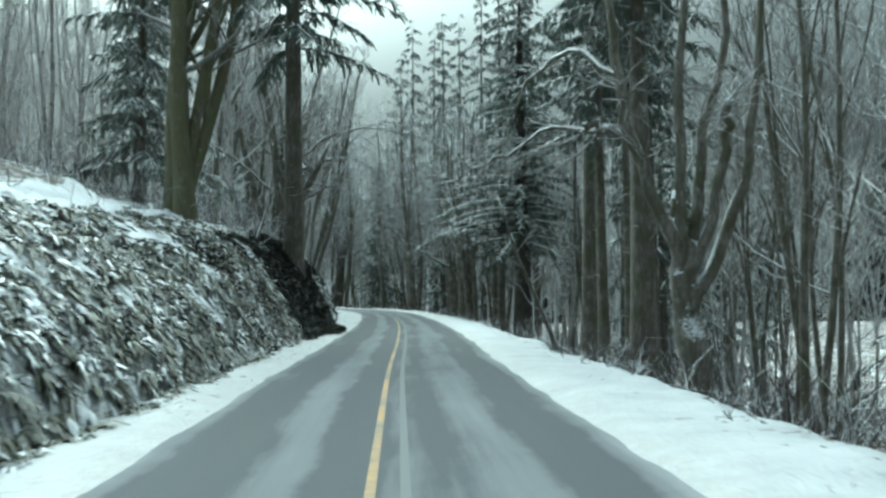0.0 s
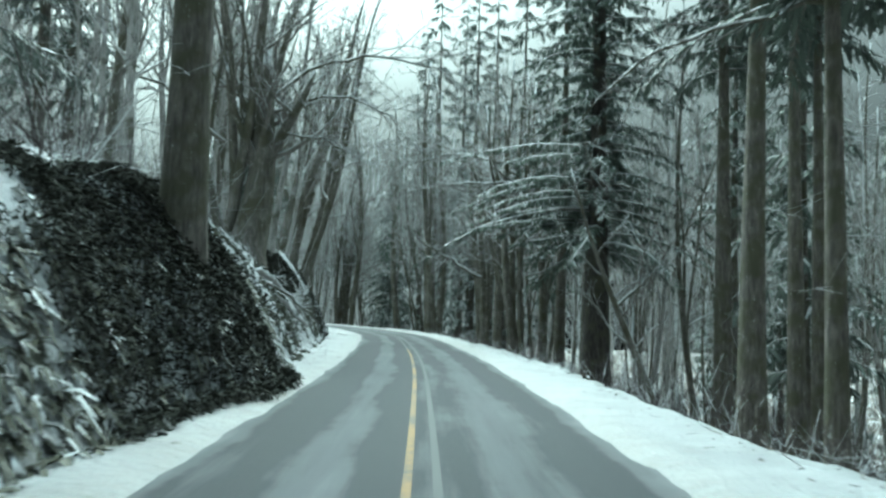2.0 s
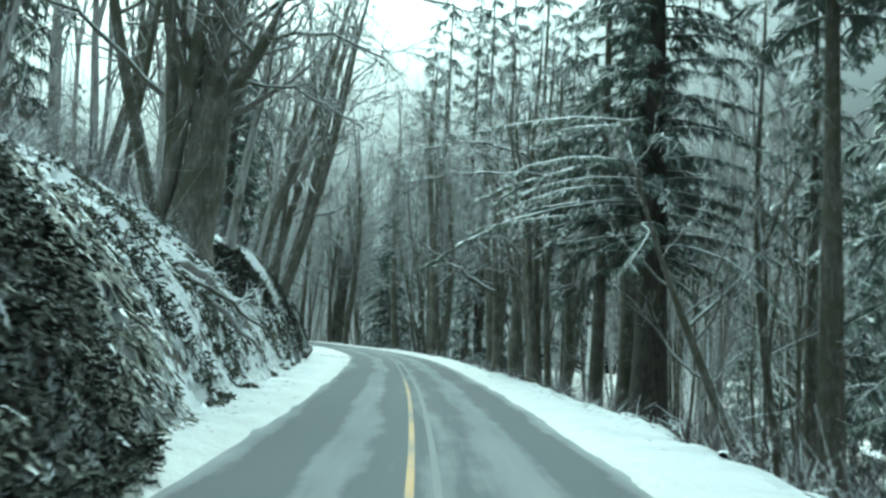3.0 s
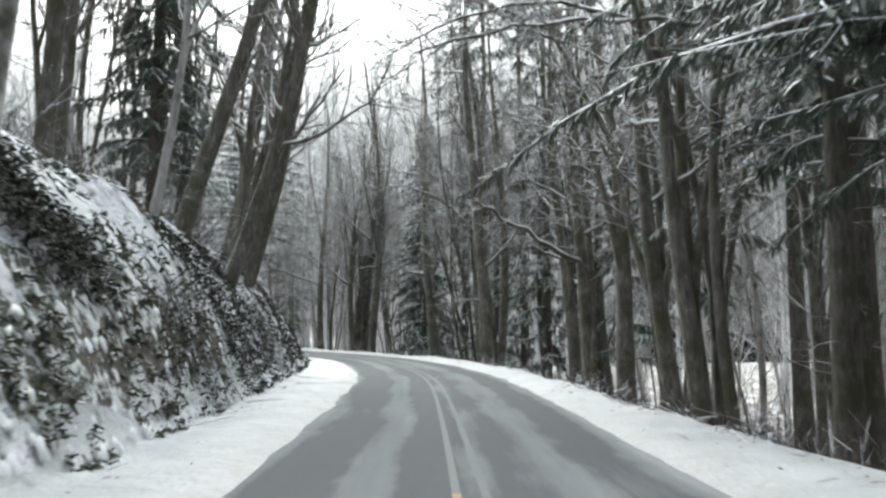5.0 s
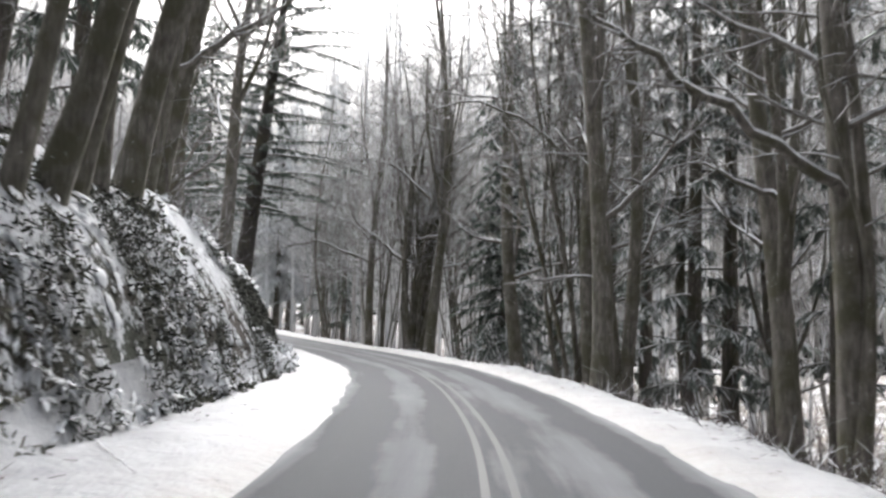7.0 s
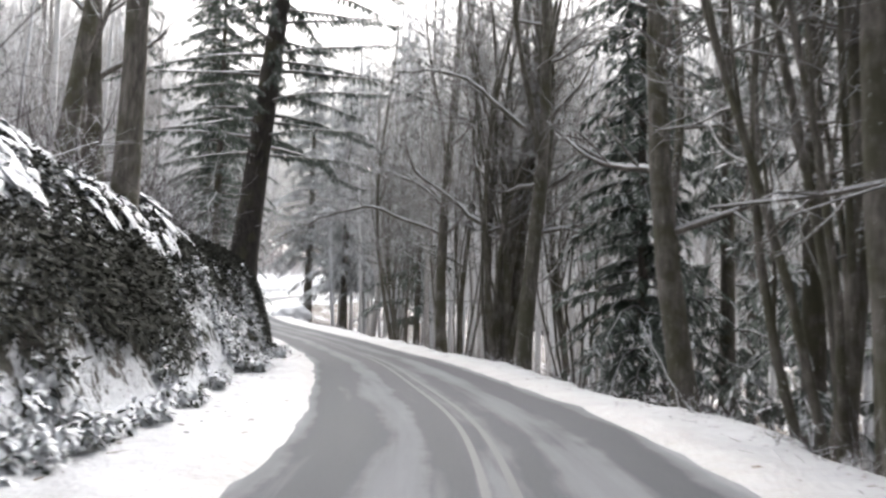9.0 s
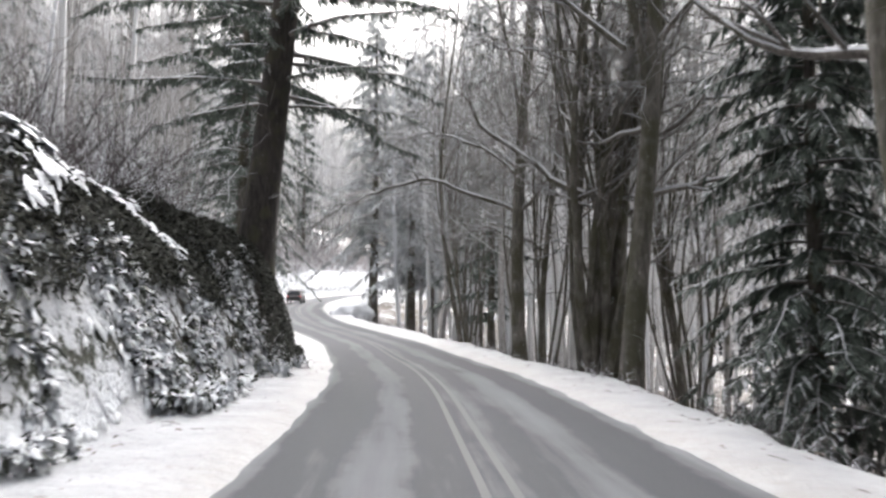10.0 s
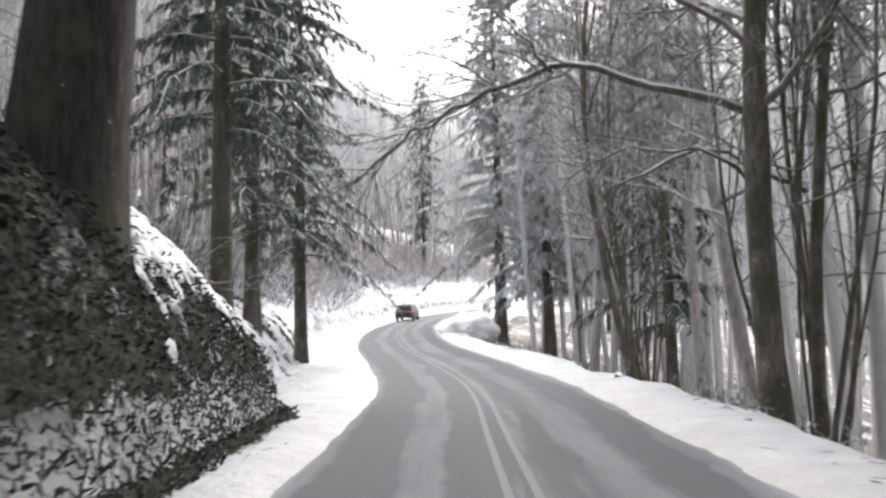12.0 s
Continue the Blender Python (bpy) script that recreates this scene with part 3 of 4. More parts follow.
# ---- trees on the bank side ----
fir_tree("fir_tree", rooted(-4.5, 38.4, 1.6), 35, 0.48, 11.5, 5.0, 11, "tall fir with a straight dark trunk rising from the roadside bank", limbs=70)
bare_tree("maple_tree", rooted(-8.6, 34.6), [(1.6, 0.5, 20, 0.44), (-1.0, 0.3, 19, 0.36), (0.5, -1.2, 21, 0.42), (3.6, 0.8, 18, 0.32), (2.4, -0.4, 19, 0.28)], M_MOSSY_BARK, 21,
          "mossy many-stemmed maple standing on the bank", limbs=6)
clad = bare_tree("maple_tree", rooted(-8.3, 60.2, 1.0), [(0.6, 0.3, 10, 0.95), (4.5, 1.0, 20, 0.28), (-4.5, 1.0, 20, 0.28), (1.8, -2.0, 21, 0.3), (-1.6, -1.5, 21, 0.26)], M_MAPLE_BARK, 22,
                 "broad ivy-clad maple with spreading limbs on the bank", limbs=8, reach=4.6, low=0.4)
limb(clad, [(-8.0, 60.3, 9.5), (-5.5, 59.6, 11.2), (-2.8, 59.0, 11.4), (-0.8, 58.8, 10.4)], 0.11, 311, sprays=14, reach=2.0)
limb(clad, [(-7.8, 60.2, 8.4), (-5.6, 59.2, 9.6), (-3.4, 58.6, 9.2), (-1.6, 58.4, 8.2)], 0.09, 312, sprays=12, reach=1.8)
limb(clad, [(-8.0, 60.2, 10.5), (-5.0, 60.8, 13.2), (-1.5, 61.2, 14.2), (1.5, 61.4, 13.6)], 0.12, 313, sprays=16, reach=2.6)
limb(clad, [(-8.8, 60.2, 9.5), (-11.5, 59.2, 11.8), (-14.0, 58.6, 12.4)], 0.12, 314, sprays=12, reach=2.4)
bare_tree("alder_tree", rooted(-7.3, 65.8), [(1.6, 0.6, 18, 0.2)], M_ALDER_BARK, 23, "slender leaning alder on the snowy bank", limbs=12, reach=3.2)
bare_tree("alder_tree", rooted(-8.0, 75.0), [(1.2, 0.3, 17, 0.14)], M_ALDER_BARK, 24, "slender young alder on the snowy bank", limbs=11, reach=3)
BANK_TREES = [(-9.9, 82.0, 6.2, 0.36), (-8.1, 82.3, 5.4, 0.27), (-8.4, 86.6, 5.6, 0.26), (-8.9, 88.2, 4.2, 0.24), (-10.3, 93.0, 5.0, 0.36), (-12.6, 99.2, 3.4, 0.4),
              (-11.6, 96.6, 4.4, 0.26), (-15.2, 112.5, 2.6, 0.36), (-19.2, 117.2, 0.8, 0.38), (-19.8, 115.8, 0.4, 0.32), (-12.0, 77.0, 4.0, 0.3), (-14.5, 70.0, 2.5, 0.3),
              (-11.0, 52.0, 2.5, 0.2), (-7.9, 85.0, 4.6, 0.17), (-9.4, 90.4, 3.4, 0.2)]
for i, (x, y, lean, r) in enumerate(BANK_TREES):
    bare_tree("alder_tree", rooted(x, y, 0.7), [(lean, 0.3, 22 + i % 3, r)], M_MAPLE_BARK, 40 + i, "mossy tree leaning out over the road from the bank top",
              limbs=11, reach=3.8, low=0.22, group="trees along the bank top")
for i, (x, y, h, crown) in enumerate(((-11.6, 38.8, 18, 2.0), (-19.0, 64.0, 28, 5.0))):
    fir_tree("fir_tree", rooted(x, y), h, 0.32, crown, 4.2, 150 + i, "snow-dusted fir on the hillside, its green paled as haze", limbs=56, needles=M_DUSTED_HAZED_NEEDLE, group="firs on the hillside")
HILL_TREES = [(-12.6, 56.0), (-16.0, 61.0), (-13.2, 66.5), (-10.8, 71.5), (-9.6, 50.0), (-10.4, 67.0), (-13.8, 82.0), (-15.0, 92.0), (-12.4, 78.4), (-14.6, 86.2), (-16.8, 79.6), (-11.8, 74.4), (-17.2, 89.4), (-12.6, 91.0)]
for i, (x, y) in enumerate(HILL_TREES):
    bare_tree("alder_tree", rooted(x, y), [(0.8 - 0.3 * (i % 4), 0.3, 19 + i % 4, 0.16 + 0.02 * (i % 3)), (1.6 - 0.9 * (i % 3), -0.6, 17 + i % 3, 0.11)], M_MAPLE_BARK if y > 73 else M_ALDER_BARK, 260 + i,
              "slender grey tree on the wooded hillside", limbs=10, reach=3.6, low=0.2, group="bare trees on the hillside", near=False, forks=3)
fir_tree("fir_tree", rooted(-20.7, 130.1, 0.9), 31, 0.66, 6.5, 8.0, 12, "big fir with a flared base leaning over the road edge", lean=(3.2, 1.0), limbs=125, droop=0.16, size=0.34, dead=10, bark=M_DARK_BARK)
fir_tree("fir_tree", rooted(-27.6, 140.6), 26, 0.30, 5.6, 4.2, 13, "fir with dense drooping branches behind the bank", limbs=120, droop=0.6, size=0.36)
for i, (x, y) in enumerate(((-31.5, 146.4), (-34.0, 152.5))):
    fir_tree("fir_tree", rooted(x, y), 25 - 2 * i, 0.28, 3.6 + i, 3.8, 190 + i, "dark dense fir in the brush above the road", limbs=90, droop=0.6, size=0.42, group="firs above the bend")
fir_tree("fir_tree", rooted(-12.5, 88.0), 22, 0.35, 3.0, 4.0, 14, "dark fir standing on the hillside above the bank", limbs=70)
fir_tree("fir_tree", rooted(-18.0, 104.0), 26, 0.35, 4.0, 6.0, 15, "fir with level spreading branches on the hillside", limbs=60, droop=0.2)

# ---- trees on the valley side ----
maple = bare_tree("maple_tree", rooted(8.7, 24.2), [(-0.2, 0.0, 2.4, 0.44)], M_MAPLE_BARK, 31, "stout mossy maple dividing into many stems beyond the verge", limbs=0, forks=0, bow=0.0)
limb(maple, [(8.75, 24.25, -4.0), (8.7, 24.2, -1.0), (8.62, 24.15, 1.4), (8.5, 24.1, 3.6), (8.45, 24.05, 4.7)], 0.66, 319, sprays=0, name="bole", taper=0.85)
for k, (points, r, twiggy) in enumerate((([(8.5, 24.1, 2.2), (8.2, 24.0, 3.6), (7.0, 23.8, 6.1), (6.5, 23.8, 8.7), (6.4, 23.9, 12.0), (5.8, 24.2, 16.0)], 0.26, 8),
                                         ([(8.5, 24.1, 2.4), (8.5, 24.0, 4.0), (8.4, 23.8, 8.2), (8.7, 23.8, 12.5), (8.2, 24.0, 17.0)], 0.22, 8),
                                         ([(8.6, 24.2, 2.4), (9.0, 24.0, 4.4), (9.1, 23.8, 6.4), (9.8, 23.6, 9.4), (9.3, 23.4, 12.5), (9.6, 23.2, 16.0)], 0.20, 8),
                                         ([(8.7, 24.1, 1.8), (9.3, 23.8, 4.0), (9.8, 23.7, 6.4), (9.9, 23.7, 7.4)], 0.17, 2),
                                         ([(8.8, 24.2, 1.2), (9.9, 23.8, 3.8), (10.5, 23.6, 6.4), (10.8, 23.4, 10.4), (11.4, 23.4, 15.0)], 0.22, 8),
                                         ([(6.9, 23.9, 6.3), (6.2, 23.7, 6.5), (5.6, 23.6, 6.7)], 0.15, 2))):
    limb(maple, points, r, 320 + k, sprays=twiggy, reach=2.2, name="stem", taper=0.2 if k in (3, 5) else 0.75)
limb(maple, [(6.5, 23.9, 8.2), (5.6, 26.0, 9.6), (4.4, 28.5, 8.6), (3.7, 28.9, 6.6)], 0.10, 301)
limb(maple, [(6.9, 23.9, 6.4), (5.2, 26.0, 7.0), (3.4, 27.4, 6.2), (2.2, 28.0, 5.6)], 0.08, 302)
VALLEY_FIRS = [(10.7, 35.2, 0.62, 16), (10.6, 41.4, 0.3, 13), (11.7, 49.0, 0.48, 19), (15.5, 61.5, 0.5, 19), (15.6, 54.0, 0.4, 20), (18.5, 58.0, 0.4, 20),
               (12.6, 78.7, 0.62, 10), (9.6, 73.2, 0.36, 9), (21.0, 74.0, 0.45, 15), (16.0, 91.0, 0.45, 14), (3.0, 121.5, 0.36, 2.5), (6.5, 125.0, 0.4, 3), (7.0, 113.0, 0.36, 3), (1.5, 132.0, 0.36, 3), (9.5, 116.5, 0.42, 4), (12.0, 109.0, 0.4, 5)]
firs = []
for i, (x, y, r, crown) in enumerate(VALLEY_FIRS):
    firs.append(fir_tree("fir_tree", rooted(x, y), (45 if crown < 6 else 30) + i % 4, r, crown, 6.5 if 8 < crown < 11 else 4.6 if crown > 6 else 5.2, 60 + i, "tall fir with a bare dark lower trunk beyond the verge", limbs=50 if crown > 6 else 66, size=0.5 if 8 < crown < 11 else 0.7, needles=None if crown > 6 else M_DUSTED_HAZED_NEEDLE, group="firs on the valley side"))
limb(firs[1], [(10.7, 41.6, 10.2), (9.0, 42.0, 9.6), (6.5, 42.4, 8.8), (4.5, 42.6, 7.0)], 0.09, 303)
fir_tree("fir_tree", rooted(10.6, 67.5), 32, 0.8, 8.5, 6.5, 16, "broad fir with low branches reaching over the road", limbs=130, droop=0.4, size=0.5, bark=M_DARK_BARK,
         boughs=[(11.0, 2.85, 10.5, 0.42), (12.5, 3.75, 9.0, 0.30), (13.5, 4.0, 8.5, 0.25), (11.5, 3.5, 8.0, 0.35), (14.5, 3.2, 9.0, 0.25)] + [(9.5 + 0.8 * k, 2.3 + 1.2 * (k * 0.618 % 1.0), 6.5 + 3.5 * (k * 0.371 % 1.0), 0.16 + 0.2 * (k * 0.23 % 1.0)) for k in range(5)])
bare_tree("alder_tree", rooted(12.9, 61.3), [(-5.0, 0.4, 13, 0.24)], M_MAPLE_BARK, 32, "tree leaning steeply towards the road", limbs=9)
VALLEY_TREES = [(7.8, 77.5, 0.25), (8.0, 75.6, 0.2), (7.4, 77.0, 0.3), (8.1, 83.2, 0.36), (10.5, 86.2, 0.4), (7.4, 87.6, 0.42), (6.8, 93.0, 0.36), (6.8, 97.8, 0.38), (2.2, 104.3, 0.42),
                (3.2, 107.0, 0.3), (2.6, 110.6, 0.36), (3.8, 116.2, 0.3), (1.8, 113.4, 0.45), (-0.5, 119.3, 0.42), (7.7, 115.6, 0.3), (11.4, 112.4, 0.42),
                (-7.3, 131.0, 0.4), (-9.1, 135.5, 0.7), (-7.9, 136.3, 0.36), (-5.8, 143.7, 0.4), (-14.0, 145.4, 0.38), (-13.2, 146.9, 0.3), (-14.9, 150.0, 0.25), (-18.2, 158.5, 0.26),
                (-20.9, 159.3, 0.3), (-27.4, 172.0, 0.3), (-25.4, 174.0, 0.3), (-13.7, 168.7, 0.35)]
CLUMPS = {12, 17, 19, 21, 24, 26}
verge = []
for i, (x, y, r) in enumerate(VALLEY_TREES):
    rng = random.Random(500 + i)
    if i in CLUMPS:
        # a fan of steep stems from one root
        stems = [(rng.uniform(-1.2, 1.2), rng.uniform(-0.5, 0.5), rng.uniform(29, 33), r * 0.62)]
        wide = 2.9 if i == 17 else 3.8
        stems += [(rng.uniform(-wide, wide), rng.uniform(-2.5, 2.5), rng.uniform(19, 28), r * rng.uniform(0.13, 0.32)) for k in range(8)]
        verge.append(bare_tree("maple_tree", rooted(x, y), stems, M_MAPLE_BARK, 90 + i, "maple clump with a fan of many steep bare stems", limbs=10, reach=4.2, low=0.3, bow=0.055, lift=0.25, forks=3,
                               group="maple clumps beyond the verge", steep=0.0))
        continue
    bark = M_ALDER_BARK if i in (22, 23, 25, 27) else M_MAPLE_BARK
    stems = [(rng.uniform(-1.8, 0.4), rng.uniform(-0.8, 0.8), rng.uniform(20, 25) if i < 8 else rng.uniform(26, 32), r)]
    if i % 3 == 0:
        stems.append((rng.uniform(-2.5, 2.5), rng.uniform(-1, 1), rng.uniform(17, 21), r * 0.6))
    verge.append(bare_tree("alder_tree", rooted(x, y), stems, bark, 90 + i, "bare mossy tree standing just beyond the snowy verge", limbs=10,
                           reach=4.2, low=0.4 if i < 8 else 0.25, group="bare trees along the verge", steep=0.0, lift=0.1))
limb(verge[0], [(7.9, 77.3, 10.9), (5.5, 76.2, 10.7), (2.0, 75.6, 10.2), (-0.8, 75.4, 9.4)], 0.10, 315, sprays=16, reach=1.8)
limb(verge[3], [(8.0, 83.0, 12.5), (5.0, 82.4, 13.6), (1.5, 82.0, 13.2), (-1.5, 81.8, 11.8)], 0.11, 316, sprays=16, reach=2.2)
limb(verge[5], [(7.3, 87.5, 9.0), (5.4, 87.0, 12.4), (3.6, 86.6, 14.6), (0.6, 86.2, 15.6)], 0.16, 317, sprays=14, reach=2.2)
limb(verge[12], [(1.7, 113.3, 9.5), (-1.0, 112.6, 11.6), (-3.6, 112.2, 12.2), (-6.0, 112.0, 11.4)], 0.11, 318, sprays=14, reach=2.0)
limb(verge[16], [(-7.4, 130.9, 10.5), (-10.0, 130.4, 12.6), (-13.0, 130.0, 13.0)], 0.12, 319, sprays=14, reach=2.4)
limb(verge[6], [(6.7, 92.9, 4.8), (4.8, 92.0, 5.8), (2.6, 91.0, 6.9), (0.8, 90.2, 8.0), (-0.4, 89.8, 9.4)], 0.15, 304)
limb(verge[7], [(6.6, 97.8, 5.6), (5.2, 97.4, 5.9), (4.2, 97.0, 6.3)], 0.10, 305, sprays=2)
limb(verge[17], [(-9.1, 135.5, 6.3), (-11.2, 135.8, 7.4), (-13.6, 136.2, 9.4), (-14.8, 136.4, 11.4)], 0.16, 306, sprays=12, reach=2.2)
limb(verge[20], [(-14.0, 145.4, 6.9), (-16.6, 144.6, 8.0), (-19.2, 144.0, 8.6), (-21.6, 144.0, 8.1), (-23.9, 144.0, 7.2), (-25.6, 144.2, 6.2)], 0.125, 307, sprays=26, reach=2.4)
limb(verge[20], [(-19.1, 144.0, 8.5), (-20.0, 144.2, 9.8), (-21.6, 144.5, 11.2)], 0.07, 331, sprays=8, reach=2.0)
limb(verge[20], [(-14.0, 145.4, 8.6), (-16.2, 145.0, 10.4), (-19.0, 144.8, 11.2), (-21.5, 144.8, 10.6)], 0.10, 332, sprays=16, reach=2.4)
limb(verge[20], [(-14.0, 145.4, 4.8), (-15.2, 145.2, 6.0), (-17.4, 145.0, 6.4), (-19.4, 145.0, 5.8)], 0.07, 333, sprays=10, reach=1.6)
limb(verge[21], [(-13.3, 147.0, 5.2), (-16.0, 147.4, 6.6), (-19.0, 147.8, 5.8)], 0.10, 308, sprays=6)
fir_tree("fir_tree", rooted(-2.0, 128.0), 25, 0.26, 0.3, 4.4, 17, "dense dark fir green down to the ground", limbs=190, droop=0.5, size=0.55, dead=0)
fir_tree("spruce_tree", rooted(-43.6, 195.5), 38, 0.6, 8.5, 8.5, 18, "huge spruce with hanging branches beside the road", limbs=130, droop=0.5, size=0.7, needles=M_HAZED_NEEDLE)
fir_tree("spruce_tree", rooted(-35.5, 187.0), 32, 0.5, 7.0, 6.0, 19, "huge spruce with hanging branches beside the road", limbs=110, droop=0.55, size=0.9, needles=M_HAZED_NEEDLE)
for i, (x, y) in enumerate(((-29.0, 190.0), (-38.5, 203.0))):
    fir_tree("spruce_tree", rooted(x, y), 40 - i, 0.5, 7.0, 7.5, 180 + i, "tall spruce beyond the bend, needles paled as haze", limbs=90, droop=0.45, size=1.1, needles=M_HAZED_NEEDLE, group="spruces beyond the bend")


# ---- the woods around ----
def woods():
    rng = random.Random(5)
    kinds = []
    for k in range(3):
        t = fir_tree("fir_tree", rooted(34 + 6 * k, 96 + 25 * k), 30, 0.34, 8 - 2.5 * k, 4.2, 200 + k, "tall fir in the snowy wood", limbs=48, size=0.95, group="firs in the wood", dead=3)
        kinds.append(t)
    bare = []
    for k in range(5):
        st = [(rng.uniform(-1, 1), rng.uniform(-1, 1), rng.uniform(22, 28), rng.uniform(0.14, 0.22))]
        st += [(rng.uniform(-3, 3), rng.uniform(-3, 3), rng.uniform(16, 24), rng.uniform(0.07, 0.14)) for j in range(k % 3)]
        bare.append(bare_tree("alder_tree", rooted(20 + 5 * k, 84 + 17 * k), st, M_ALDER_BARK, 230 + k, "clump of thin bare trees in the wood", limbs=8, reach=4.0, low=0.2,
                              group="bare trees in the wood", near=False, lift=0.4, forks=3, depth=3))
    dark = []
    for k in range(3):
        st = [(rng.uniform(-1.5, 1.5), rng.uniform(-1, 1), rng.uniform(22, 28), rng.uniform(0.12, 0.2)) for j in range(1 + k)]
        dark.append(bare_tree("alder_tree", rooted(16 + 6 * k, 66 + 12 * k), st, M_MAPLE_BARK, 250 + k, "thin dark bare trees in the wood", limbs=8, reach=4.0, low=0.2,
                              group="dark bare trees in the wood", near=False, lift=0.4, forks=3, depth=3))
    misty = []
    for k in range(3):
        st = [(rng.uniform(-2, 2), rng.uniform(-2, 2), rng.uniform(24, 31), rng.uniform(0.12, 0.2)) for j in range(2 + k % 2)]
        misty.append(bare_tree("alder_tree", rooted(-8 - 9 * k, 172 + 9 * k), st, M_HAZED_BARK, 240 + k, "clump of bare trees beyond the bend, paled like haze", limbs=9, reach=4.4, low=0.25,
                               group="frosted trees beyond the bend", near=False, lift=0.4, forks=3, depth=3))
    placed = [(o.location.x, o.location.y) for o in scene.objects if o.parent is None and o.get("category") == "tree"]
    count = 0
    for n in range(9000):
        y = rng.uniform(14, 270)
        right = rng.random() < 0.52
        early = y < 75
        o = (11.5 if early else 9.5) + 40 * rng.random() ** 1.3 if right else -(10.5 + 40 * rng.random() ** 1.2)
        if y > 185 and abs(o) < 14 or right and y < 60 and rng.random() < 0.7:
            continue
        x, _ = spot(y, o)
        if not right and (y < 72 or 96 < y < 150 and o > -30):
            continue
        gap = (5.4 if early else 4.0 if y < 112 else 7.0) if right else 3.6 if y < 96 else 5.0
        if any((x - a) ** 2 + (y - b) ** 2 < gap * gap for a, b in placed):
            continue
        placed.append((x, y))
        green = rng.random() < (0.03 if right and y < 62 else 0.2 if right and y < 88 else 0.08 if right else 0.12 if y < 90 else 0.07)
        source = rng.choice(kinds if green else misty if y > 178 else dark if right and y < 112 and rng.random() < 0.6 else bare)
        copy_thing(source, turned(float(x), y, rng.uniform(0, 6.28), rng.uniform(0.9, 1.3), 0.3))
        count += 1
        if count > 270:
            break


woods()


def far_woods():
    """Rows of trees, paled in place of haze, that close the distance."""
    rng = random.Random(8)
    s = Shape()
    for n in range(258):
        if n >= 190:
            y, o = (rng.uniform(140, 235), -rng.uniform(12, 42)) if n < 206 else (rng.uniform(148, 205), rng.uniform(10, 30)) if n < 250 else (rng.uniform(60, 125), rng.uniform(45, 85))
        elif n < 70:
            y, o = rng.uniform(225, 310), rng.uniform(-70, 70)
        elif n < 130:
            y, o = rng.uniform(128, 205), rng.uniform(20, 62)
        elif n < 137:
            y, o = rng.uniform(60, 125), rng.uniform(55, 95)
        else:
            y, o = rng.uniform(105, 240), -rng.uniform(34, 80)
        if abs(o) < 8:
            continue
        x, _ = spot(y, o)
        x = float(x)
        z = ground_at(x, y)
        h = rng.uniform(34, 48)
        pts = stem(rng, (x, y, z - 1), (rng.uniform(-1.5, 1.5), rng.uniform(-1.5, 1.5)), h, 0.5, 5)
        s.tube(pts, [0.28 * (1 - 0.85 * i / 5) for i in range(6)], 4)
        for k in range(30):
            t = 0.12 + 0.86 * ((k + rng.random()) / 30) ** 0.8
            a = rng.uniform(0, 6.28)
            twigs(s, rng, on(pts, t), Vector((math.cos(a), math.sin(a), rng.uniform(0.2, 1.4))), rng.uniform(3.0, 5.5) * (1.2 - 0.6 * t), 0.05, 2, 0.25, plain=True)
    return tagged(s.object("far_woods", M_FAR), label="distant wood, its pale colour standing for mist", category="woods", kind="stuff")


far_woods()


# ---- plants on the bank ----
def bank_place(y, u):
    o = -(np.interp(y, *FOOT) + u)
    x, _ = spot(y, o)
    return Vector((float(x), y, float(ground_z(y, o))))


IVY_ZONES = [(31.5, 43.5, -0.4, 4.2), (97, 113, 0.2, 2.7), (123.6, 137.2, -0.3, 3.6), (104, 129, 0.6, 4.6)]


def fern_patch(y, u):
    """Above nought where ferns grow; below it snow lies in lumps."""
    patch = 1.0 * smooth_noise(y, u * 1.2, 1.5, 9) + 0.5 * smooth_noise(y, u, 0.55, 10) + 0.4 * smooth_noise(y, u, 4.5, 12)
    return float(patch) - (-0.52 + 0.02 * u if y < 46 else 0.06) - 0.35 * max(0.0, 0.25 - u)


def in_ivy(y, u):
    return any(a < y < b and c < u < d for a, b, c, d in IVY_ZONES)


def bank_ferns():
    """Clumps of arching fronds that hang down the slope."""
    rng = random.Random(3)
    s = Shape()
    for n in range(24000):
        y = rng.uniform(46, 158) if n < 16000 else rng.uniform(5, 46)
        u = 5.4 * rng.random() ** 1.2 - 0.3
        if in_ivy(y, u) and rng.random() < 0.8 or fern_patch(y, u) < 0:
            continue
        p = bank_place(y, u)
        if y > 46:
            # low leafy tufts
            p += Vector((0.03, 0, 0.03))
            for k in range(9):
                out = (unit(rng) + Vector((0.5, 0, 0.2))).normalized()
                s.blade(p + unit(rng) * 0.05, out, out.cross(unit(rng)).normalized(), rng.uniform(0.08, 0.17), rng.uniform(0.04, 0.075), rng.uniform(0.1, 0.5), 1)
            continue
        size = rng.uniform(0.2, 0.44)
        for k in range(rng.randint(5, 8)):
            a = rng.gauss(0, 1.1)
            out = Vector((math.cos(a), math.sin(a), rng.uniform(0.1, 0.95))).normalized()
            across = (out.cross(Vector((0, 0, 1))).normalized() + unit(rng) * 0.3).normalized()
            s.blade(p, out, across, size * rng.uniform(0.7, 1.3), size * rng.uniform(0.13, 0.21), rng.uniform(0.5, 1.2), 2)
    return tagged(s.object("fern_cover", M_FERN), label="sword ferns weighed down by snow covering the roadside bank", category="ferns", kind="stuff")


